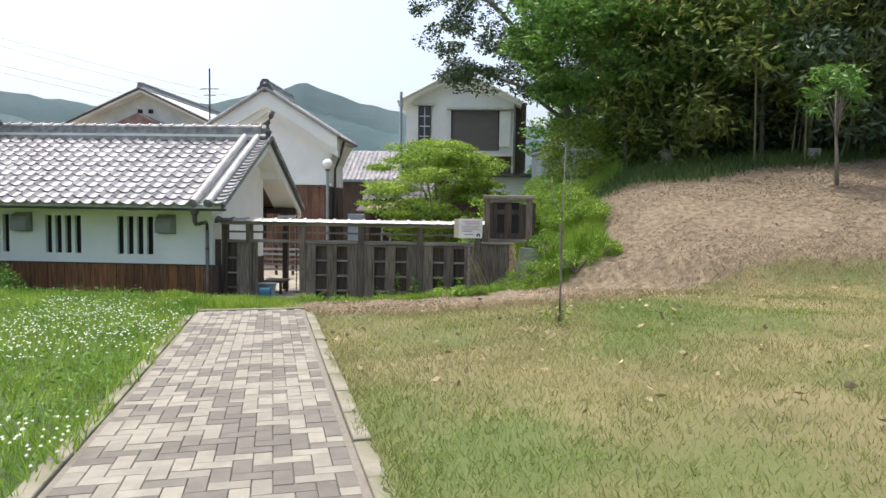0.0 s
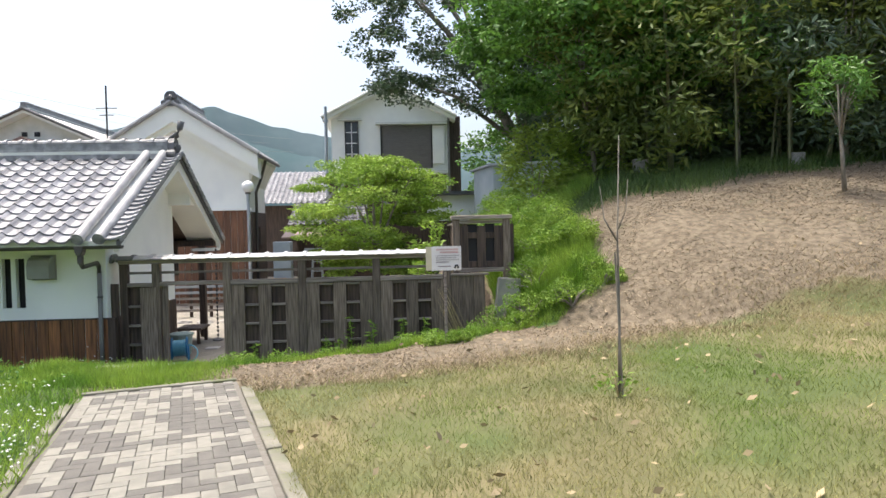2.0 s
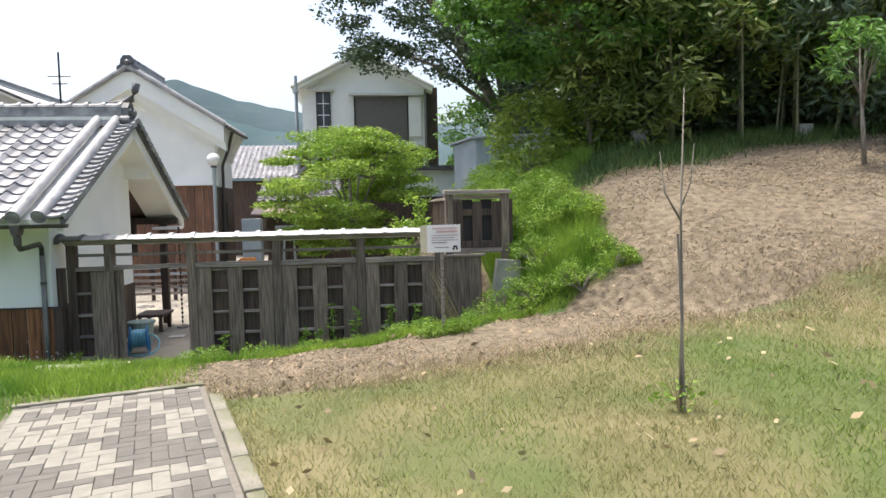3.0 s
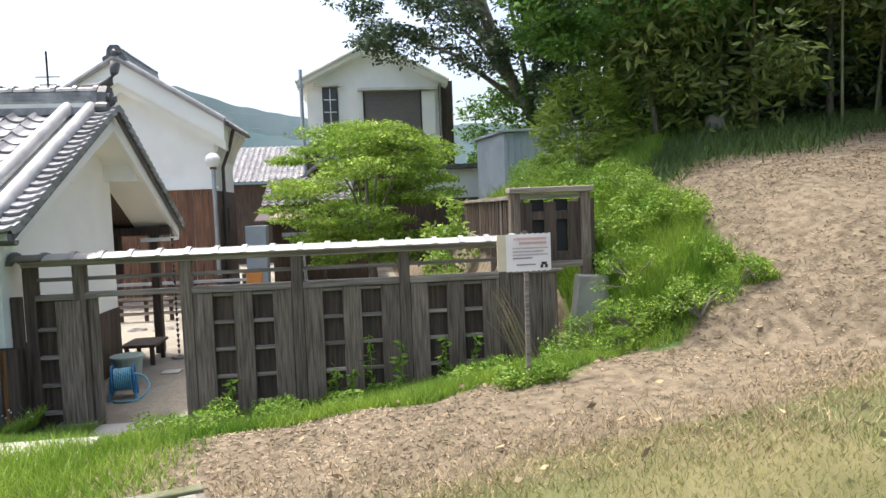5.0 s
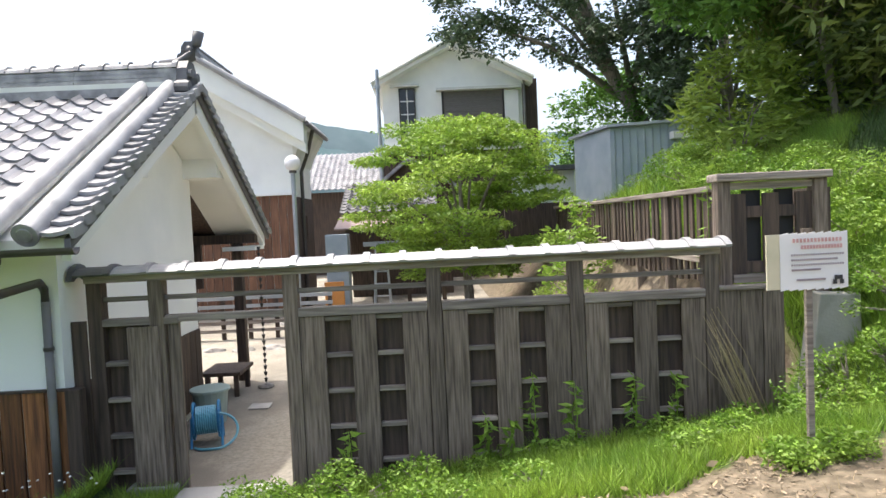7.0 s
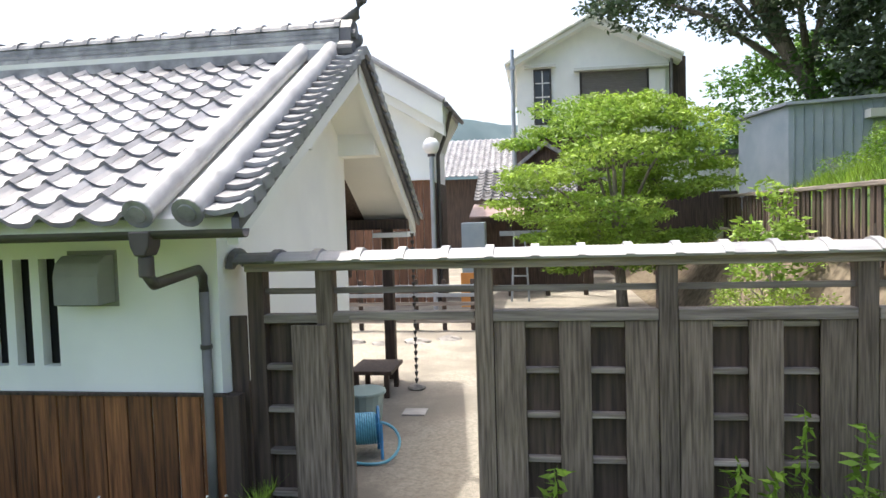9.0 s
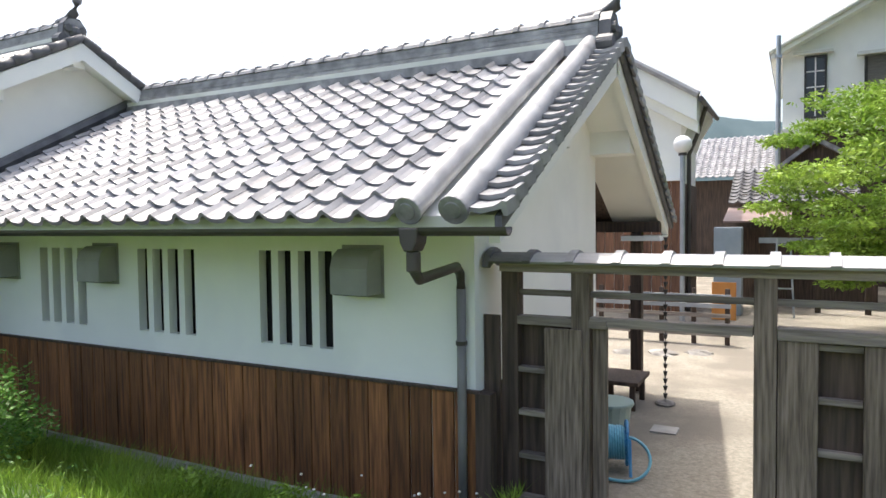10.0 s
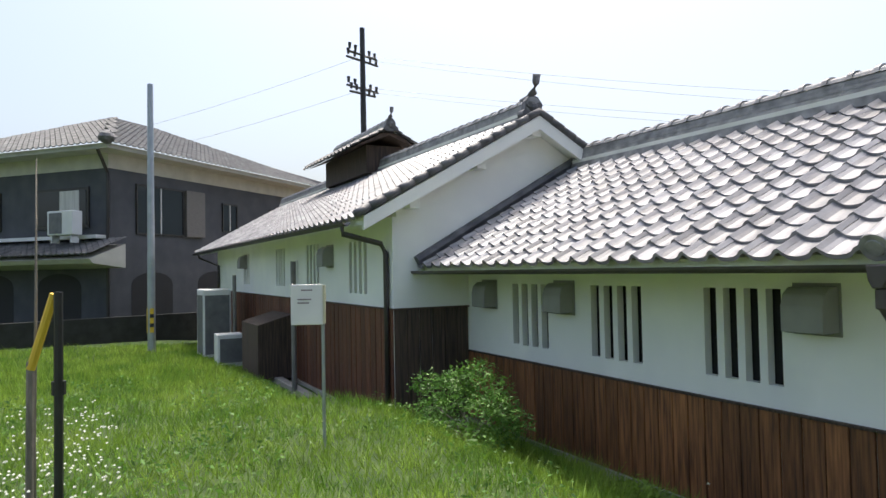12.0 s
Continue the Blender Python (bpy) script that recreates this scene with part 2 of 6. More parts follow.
# ---- mesh helpers ----
class Geo:
    def __init__(self):
        self.v, self.f = [], []

    def add(self, verts, faces):
        o = len(self.v)
        self.v += [tuple(p) for p in verts]
        self.f += [tuple(i + o for i in q) for q in faces]
        return self

    def box(self, x0, x1, y0, y1, z0, z1):
        return self.add([(x0, y0, z0), (x1, y0, z0), (x1, y1, z0), (x0, y1, z0), (x0, y0, z1), (x1, y0, z1), (x1, y1, z1), (x0, y1, z1)],
                        [(3, 2, 1, 0), (4, 5, 6, 7), (0, 1, 5, 4), (1, 2, 6, 5), (2, 3, 7, 6), (3, 0, 4, 7)])

    def prism(self, outline, axis, a, b):
        """outline in the two other axes (in order), drawn out along axis from a to b."""
        def put(p, t):
            return {"x": (t, p[0], p[1]), "y": (p[0], t, p[1]), "z": (p[0], p[1], t)}[axis]
        n = len(outline)
        vs = [put(p, a) for p in outline] + [put(p, b) for p in outline]
        fs = [tuple(range(n)), tuple(range(2 * n - 1, n - 1, -1))] + [(i, i + n, (i + 1) % n + n, (i + 1) % n) for i in range(n)]
        return self.add(vs, fs)

    def tube(self, pts, r, n=8, cap=True):
        pts = [Vector(p) for p in pts]
        rs = r if isinstance(r, (list, tuple)) else [r] * len(pts)
        vs, fs = [], []
        for i, p in enumerate(pts):
            d = (pts[min(i + 1, len(pts) - 1)] - pts[max(i - 1, 0)]).normalized()
            u = d.cross(Vector((0, 0, 1)) if abs(d.z) < 0.9 else Vector((1, 0, 0))).normalized()
            w = d.cross(u)
            for k in range(n):
                a = 2 * math.pi * k / n
                vs.append(p + (u * math.cos(a) + w * math.sin(a)) * rs[i])
        for i in range(len(pts) - 1):
            for k in range(n):
                fs.append((i * n + k, i * n + (k + 1) % n, (i + 1) * n + (k + 1) % n, (i + 1) * n + k))
        if cap:
            fs += [tuple(range(n - 1, -1, -1)), tuple(range((len(pts) - 1) * n, len(pts) * n))]
        return self.add(vs, fs)

    def blob(self, c, r, seed=0, rough=0.2, nu=10, nv=6):
        vs, fs = [], []
        for j in range(nv + 1):
            t = math.pi * j / nv
            for i in range(nu):
                a = 2 * math.pi * i / nu
                d = Vector((math.sin(t) * math.cos(a), math.sin(t) * math.sin(a), math.cos(t)))
                k = 1 + rough * noise.noise(d * 1.7 + Vector((seed * 3.1, seed, 0)))
                vs.append((c[0] + d.x * r[0] * k, c[1] + d.y * r[1] * k, c[2] + d.z * r[2] * k))
        for j in range(nv):
            for i in range(nu):
                fs.append((j * nu + i, (j + 1) * nu + i, (j + 1) * nu + (i + 1) % nu, j * nu + (i + 1) % nu))
        return self.add(vs, fs)


def part(name, geo, material, parent=None, bevel=0.0, smooth=False, m=None):
    me = bpy.data.meshes.new(name)
    me.from_pydata(geo.v, [], geo.f)
    bm = bmesh.new()
    bm.from_mesh(me)
    bmesh.ops.recalc_face_normals(bm, faces=bm.faces)
    bm.to_mesh(me)
    bm.free()
    me.materials.append(material)
    if smooth:
        me.shade_smooth()
    ob = new(name, me)
    if bevel:
        b = ob.modifiers.new("bevel", "BEVEL")
        b.width, b.segments, b.limit_method = bevel, 2, "ANGLE"
    if parent:
        ob.parent = parent
    if m is not None:
        ob.matrix_basis = m
    return ob


def piece(name, mesh, parent, m):
    ob = new(name, mesh)
    ob.parent = parent
    ob.matrix_basis = m
    return ob


def empty(name, at=(0, 0, 0), m=None, **tags):
    ob = new(name)
    ob.empty_display_size = 0.1
    ob.matrix_basis = m if m is not None else Matrix.Translation(at)
    return tagged(ob, **tags)


def mesh_arrays(name, verts, k, material):
    """A mesh of loose faces with k corners each, out of an array."""
    verts = np.asarray(verts, dtype=np.float32).reshape(-1, 3)
    n = len(verts)
    me = bpy.data.meshes.new(name)
    me.vertices.add(n)
    me.vertices.foreach_set("co", verts.ravel())
    me.loops.add(n)
    me.loops.foreach_set("vertex_index", np.arange(n, dtype=np.int32))
    me.polygons.add(n // k)
    me.polygons.foreach_set("loop_start", np.arange(0, n, k, dtype=np.int32))
    me.polygons.foreach_set("loop_total", np.full(n // k, k, dtype=np.int32))
    me.update()
    me.validate()
    me.materials.append(material)
    return me


R = np.random.default_rng(7)


def sstep(a, b, x):
    t = np.clip((x - a) / (b - a), 0, 1)
    return t * t * (3 - 2 * t)


def ground(x, y):
    """Height of the ground."""
    x, y = np.asarray(x, float), np.asarray(y, float)
    yc = np.clip(y, -6, 12)
    lawn = 0.27 - 0.025 * (yc - 3) + 0.08 * np.log1p(np.exp(np.clip((x + 0.3) * 3, -30, 30))) / 3 * (x < 14) + (x >= 14) * 1.14
    lawn = lawn - 0.6 * sstep(-9, -22, x)
    y0 = 8.7 + 0.75 * np.clip(4.7 - x, 0, 3.2)
    d = np.clip(y - y0, 0, 60)
    bank = lawn - 0.2 * np.clip(y - 17, 0, 9) * sstep(7.5, 4.5, x) + 2.9 * np.tanh(0.46 * d / 2.9) * sstep(-0.02, 0.9, d) + 0.12 * np.clip(y - 17, 0, 12) * sstep(4, 9, x) - 0.4 * sstep(13, 16, y) * sstep(4.6, 3.2, x)
    # slope down to fence and low buildings
    low_f = -0.52 + 0.42 * sstep(-2.6, 1.5, x)
    ys = 9.2 + 1.3 * sstep(-1.8, 0.8, x)
    dropf = sstep(0, 1, (y - ys) / (11.75 - ys))
    d1 = sstep(9.5, 11.5, y) * sstep(-4.0, -4.6, x) + sstep(8.7, 10.3, y) * sstep(-10.2, -10.9, x)
    front = lawn * (1 - dropf) + low_f * dropf
    left = lawn + (np.minimum(lawn, -0.58) - lawn) * np.clip(d1, 0, 1)
    z = np.where(x < -4.3, left, front)
    k = sstep(1.3, 2.4, x)
    z = z * (1 - k) + bank * k
    kb = sstep(0.2, 2.3, x)
    back = -0.62 * (1 - kb) + bank * kb
    b = sstep(12.06, 12.3, y)
    return z * (1 - b) + back * b


def lumps(x, y, amp=0.02):
    return amp * (np.sin(x * 2.3 + 1.7 * np.sin(y * 1.1)) * np.sin(y * 1.9 + 0.8) + 0.5 * np.sin(x * 5.1 + y * 3.7))


# ---- ground sheet ----
def lines(a, b, step, far):
    core = np.arange(a, b + 1e-6, step)
    out = []
    d, s = 0.0, step
    while d < far:
        s *= 1.35
        d += s
        out.append(d)
    out = np.array(out)
    return np.concatenate([(a - out)[::-1], core, b + out])


PATH_DIR = Vector((-0.305, 0.952, 0)).normalized()
PATH_NEAR, PATH_LEN, PATH_W = Vector((1.29, -3.6, 0)), 12.38, 1.545      # middle line's start, beyond the eye


def path_axes():
    return PATH_DIR, Vector((PATH_DIR.y, -PATH_DIR.x, 0))


def path_uv(x, y):
    d, s = path_axes()
    dx, dy = x - PATH_NEAR.x, y - PATH_NEAR.y
    return dx * s.x + dy * s.y, dx * d.x + dy * d.y


def litter_edge(x):
    """Where the lawn ends and the leaf litter begins."""
    return 8.2 + 0.22 * np.clip(x, -2, 5) + 0.12 * np.sin(x * 2.3)


def weedy(x, y):
    """Inside the weeds along the fence foot and up the bank beside the screen."""
    lower = np.interp(x, (-4.5, -2.3, -1.66, -0.5, 0.4, 1.35, 2.0, 3.4), (9.3, 9.6, 10.0, 10.1, 10.3, 10.5, 10.9, 10.85))
    side = 3.4 - 0.12 * np.clip(y - 12, 0, 3) + 0.15 * np.sin(y * 3.1) + 2.0 * sstep(14.2, 16, y)
    return (y > lower + 0.12 * np.sin(x * 4.7)) & (x < side)


def litter_top(x):
    return 13.5 + 0.2 * (x - 3.7) + 0.25 * np.sin(x * 1.9)


def make_ground():
    xs, ys = lines(-14, 11, 0.2, 1600), lines(-4, 18, 0.2, 1600)
    X, Y = np.meshgrid(xs, ys)
    Z = ground(X, Y)
    near = (np.abs(X) < 16) & (Y < 20) & (Y > -8)
    u, v = path_uv(X, Y)
    on = (np.abs(u) < PATH_W / 2 + 0.25) & (v < PATH_LEN + 0.15)
    Z = Z + np.where(near & ~on & (Y < 12), lumps(X, Y, 0.02), 0) - np.where(on, 0.07, 0)
    nx, ny = len(xs), len(ys)
    me = bpy.data.meshes.new("ground")
    idx = np.arange(nx * ny).reshape(ny, nx)
    faces = np.stack([idx[:-1, :-1], idx[:-1, 1:], idx[1:, 1:], idx[1:, :-1]], -1).reshape(-1, 4)
    me.from_pydata(np.stack([X, Y, Z], -1).reshape(-1, 3).tolist(), [], faces.tolist())
    # cover: leaf litter on the bank and before the fence, green weeds on the field
    wd = weedy(X, Y)
    litter = sstep(-0.25, 0.35, Y - litter_edge(X)) * ~wd * (X > -2.3) * sstep(0.4, -0.3, Y - litter_top(X))
    litter = np.maximum(litter, 1.0 * (Y > 12.1) * (X < 1.6))
    litter = np.maximum(litter, 0.7 * sstep(14.5, 16, Y) * sstep(5.5, 7.0, X) * sstep(24, 20, Y))
    weed = 1.0 * (wd & ((Y < 12.1) | (X > 1.6)))
    weed = np.maximum(weed, sstep(-0.2, 0.5, Y - litter_top(X)) * (X > 1.6) * sstep(17, 15, Y))
    weed = np.maximum(weed, 1.0 * (Y > 17) * ((X > 1.6) | (Y > 45)))
    weed = np.maximum(weed, 1.0 * (u < -PATH_W / 2) * (Y < 12.1))
    col = me.color_attributes.new("cover", "FLOAT_COLOR", "POINT")
    rgba = np.stack([litter, weed, 0 * X, 0 * X + 1], -1).reshape(-1, 4) * np.array([0.75, 0.75, 1, 1])
    col.data.foreach_set("color", rgba.astype(np.float32).ravel())
    me.materials.append(TURF)
    me.shade_smooth()
    return tagged(new("ground", me), "sloping mown lawn with dry patches and leaf-littered bank", "ground", kind="structure")


make_ground()

court = Geo()
court.add([(-13, 12.12, -0.585), (0.15, 12.12, -0.585), (0.15, 40, -0.585), (-13, 40, -0.585)], [(0, 1, 2, 3)])
tagged(part("courtyard", court, GRAVEL), "pale trodden gravel courtyard behind the timber fence", "courtyard", kind="structure")


def make_backdrop():
    """Wooded mountains far off: ridged sheets with their own outline, distance haze in their colour."""
    rise = ((-60, 0.10), (0, 0.125), (5, 0.136), (10, 0.155), (15, 0.183), (22, 0.15), (31, 0.13), (37, 0.143), (48, 0.12))
    for dist, low, seed in ((620, 0.78, 3.1), (900, 1.0, 9.4)):
        g = Geo()
        n = 220
        for i in range(n):
            deg = -60 + 108 * i / (n - 1)
            a = radians(deg)
            x, y = -math.sin(a) * dist, math.cos(a) * dist
            h = dist * 1.12 * low * float(np.interp(deg, [p[0] for p in rise], [p[1] for p in rise]))
            h += 5 * noise.noise(Vector((a * 11, seed, 2))) + 3 * noise.noise(Vector((a * 60, seed, 5)))
            g.v += [(x, y, -20), (x * 1.04, y * 1.04, h * 0.55), (x * 1.12, y * 1.12, h)]
        for i in range(n - 1):
            for j in range(2):
                g.f.append((i * 3 + j, i * 3 + 3 + j, i * 3 + 4 + j, i * 3 + 1 + j))
        tagged(part("backdrop", g, HILL_HAZED, smooth=True), "hazy blue-green wooded mountains in the distance", "mountains", kind="structure")


make_backdrop()


# ---- tiled roofs ----
TW, TC = 0.263, 0.238


def tile_h(p):
    p = p % 1.0
    return 0.048 * np.exp(-(((p - 0.86) / 0.13) ** 2)) + 0.048 * np.exp(-(((p + 0.14) / 0.13) ** 2)) - 0.018 * np.sin(np.pi * np.clip(p / 0.72, 0, 1))


def tile_mesh():
    us = np.linspace(0.0, 1.0, 10)
    rows = ((-0.0, -0.012), (0.0, 0.022), (TC + 0.03, -0.004))
    v = [((u - 0.5) * TW * 1.0, y, tile_h(u) + dz) for y, dz in rows for u in us]
    f = [(j * 10 + i, j * 10 + i + 1, (j + 1) * 10 + i + 1, (j + 1) * 10 + i) for j in range(2) for i in range(9)]
    me = bpy.data.meshes.new("roof_tile")
    me.from_pydata(v, [], f)
    me.materials.append(TILE)
    return me


def roof_frame(o, along, up):
    o, along, up = Vector(o), Vector(along).normalized(), Vector(up).normalized()
    n = along.cross(up)
    m = Matrix((along, up, n)).transposed().to_4x4()
    m.translation = o
    return m


def tile_sheet(parent, m, length, slope, material=TILE_SHEET, tw=TW, tc=TC, name="roof_tiles", skip=None):
    """Courses of wavy tiles over a slope; m: eave's left end, x along the eave, y up the slope."""
    cols, rows = max(1, round(length / tw)), max(1, round(slope / tc))
    tw, tc = length / cols, slope / rows
    us = np.linspace(0, 1, 8)
    V = []
    for r in range(rows):
        for c in range(cols):
            if skip and skip(c, r):
                continue
            h = tile_h(us) * tw / TW
            x = (c + us) * tw
            j = 0.004 * math.sin(c * 12.9 + r * 78.2)
            for i in range(7):
                a, b = i, i + 1
                V.append([(x[a], r * tc, h[a] + 0.024 + j), (x[b], r * tc, h[b] + 0.024 + j), (x[b], (r + 1) * tc + 0.02, h[b] - 0.002), (x[a], (r + 1) * tc + 0.02, h[a] - 0.002)])
                V.append([(x[a], r * tc, h[a] - 0.012), (x[b], r * tc, h[b] - 0.012), (x[b], r * tc, h[b] + 0.024 + j), (x[a], r * tc, h[a] + 0.024 + j)])
    ob = new(name, mesh_arrays(name, V, 4, material))
    ob.parent, ob.matrix_basis = parent, m
    return tagged(ob, kind="stuff")


def ridge_end(parent, at, s=1.0, face="x", horn=True):
    """Ogre-face plate with scrolls and an upturned horn, facing +x (or -y)."""
    m = Matrix.Translation(at) @ (Matrix.Identity(4) if face == "x" else Matrix.Rotation(radians(-90), 4, "Z")) @ Matrix.Scale(s, 4)
    g = Geo()
    g.prism([(-0.17, -0.10), (0.17, -0.10), (0.24, 0.0), (0.17, 0.07), (0.15, 0.2), (0.08, 0.29), (-0.08, 0.29), (-0.15, 0.2), (-0.17, 0.07), (-0.24, 0.0)], "x", -0.05, 0.06)
    for sgn in (-1, 1):
        g.tube([(-0.06, sgn * 0.17, -0.02), (0.09, sgn * 0.17, -0.02)], 0.075, 10)
        g.tube([(-0.05, sgn * 0.1, 0.14), (0.10, sgn * 0.1, 0.14)], 0.05, 8)
    g.blob((0.06, 0, 0.1), (0.06, 0.09, 0.1), 3)
    part("ridge_end_plate", g, TILE_DARK, parent, m=m, bevel=0.01)
    if not horn:
        return
    h = Geo()
    h.tube([(-0.28, 0, 0.27), (-0.05, 0, 0.29), (0.07, 0, 0.36), (0.13, 0, 0.48), (0.16, 0, 0.62)], [0.055, 0.06, 0.06, 0.055, 0.065], 10)
    part("ridge_horn", h, TILE_DARK, parent, m=m, smooth=True)


def ridge_stack(parent, a, b, w=0.15, h=0.28, caps=True, axis="x"):
    """Layered ridge courses with mortar line and cap tiles, from a to b along an axis."""
    a, b = Vector(a), Vector(b)
    L = (b - a).length
    m = Matrix.Translation(a) @ Matrix.Rotation(math.atan2(b.y - a.y, b.x - a.x), 4, "Z")
    part("ridge_mortar", Geo().box(0, L, -w * 1.3, w * 1.3, -0.035, 0.02), PLASTER_GREYED, parent, m=m)
    part("ridge_base", Geo().box(0, L, -w * 1.4, w * 1.4, -0.13, -0.036), TILE_RIDGE, parent, m=m)
    g = Geo()
    n = max(2, round(h / 0.05))
    for k in range(n):
        z = 0.022 + k * h / n
        ww = w * (1.12 - 0.09 * k)
        for i in range(max(1, round(L / 1.1))):
            s = L / max(1, round(L / 1.1))
            g.box(i * s + 0.001, (i + 1) * s - 0.002, -ww, ww, z, z + h / n - 0.012)
        g.box(0, L, -ww * 0.9, ww * 0.9, z + h / n - 0.013, z + h / n + 0.001)
    tagged(part("ridge_courses", g, TILE_RIDGE, parent, m=m), kind="stuff")
    if caps:
        c = Geo()
        k = max(1, round(L / 0.27))
        for i in range(k):
            x0, x1 = i * L / k, (i + 1) * L / k
            prof = [(w * 0.95 * math.cos(t), h + 0.025 + 0.075 * math.sin(t)) for t in np.linspace(0, math.pi, 7)]
            c.prism(prof, "x", x0, x1 - 0.03)
            prof = [(p[0] * 1.1, h + 0.025 + (p[1] - h - 0.025) * 1.35) for p in prof]
            c.prism(prof, "x", x1 - 0.05, x1 + 0.005)
        tagged(part("ridge_caps", c, TILE_RIDGE, parent, m=m), kind="stuff")


# ---- low white storehouse beside the gate ----
WX0, WX1, WY, WYB = -10.88, -4.585, 11.82, 16.0
RY, RZ = 13.9, 3.30          # ridge
EY, EZ = 11.0, 1.70          # front eave
FEY, FEZ = 16.75, 1.62       # rear eave
RAKE = -4.02


def slit_wall(name, x0, x1, y0, y1, z0, z1, slits, parent, material=PLASTER):
    """A wall along x with upright slits cut through it."""
    g = Geo()
    cur = x0
    for a, b, c, d in sorted(slits):
        g.box(cur, a, y0, y1, z0, z1)
        g.box(a, b, y0, y1, z0, c)
        g.box(a, b, y0, y1, d, z1)
        cur = b
    g.box(cur, x1, y0, y1, z0, z1)
    return part(name, g, material, parent)


def vent_hood(x, y, z, s=1.0):
    h = empty("vent_hood", (x, y, z), label="grey metal ventilation hood on the white plaster wall", category="vent hood", group="vent hoods on the white walls")
    w = 0.17 * s
    g = Geo()
    prof = [(0, -0.17), (0, 0.17), (-0.10, 0.17), (-0.17, 0.12), (-0.20, 0.03), (-0.20, -0.17)]
    g.prism([(p[0] * s, p[1] * s) for p in prof], "x", -w, w)
    part("hood", g, HOOD, h, bevel=0.008)
    part("base_plate", Geo().box(-w * 1.12, w * 1.12, -0.012, 0, -0.2 * s, 0.2 * s), HOOD, h)
    # Black plate under the hood paints in the shade of its outlet.
    part("outlet", Geo().box(-w * 0.86, w * 0.86, -0.18 * s, -0.02, -0.175 * s, -0.171 * s), SHADE_BLACK, h)
    return h


def cedar_planks(parent, x0, x1, y, z0, z1, width=0.185, axis="x", material=CEDAR):
    n = max(1, round(abs(x1 - x0) / width))
    w = abs(x1 - x0) / n
    me = bpy.data.meshes.new("plank")
    g = Geo()
    h, q = z1 - z0, w / 2 - 0.003
    g.prism([(-q, 0.0), (-q + 0.004, -0.016), (q - 0.004, -0.019), (q, 0.0)], "z", 0, h)
    me.from_pydata(g.v, [], g.f)
    me.materials.append(material)
    for i in range(n):
        c = min(x0, x1) + (i + 0.5) * w
        j = 0.004 * math.sin(i * 7.7)
        if axis == "x":
            m = Matrix.Translation((c, y + j, z0))
        else:
            m = Matrix.Translation((y - j, c, z0)) @ Matrix.Rotation(radians(90), 4, "Z")
        piece("plank", me, parent, m)


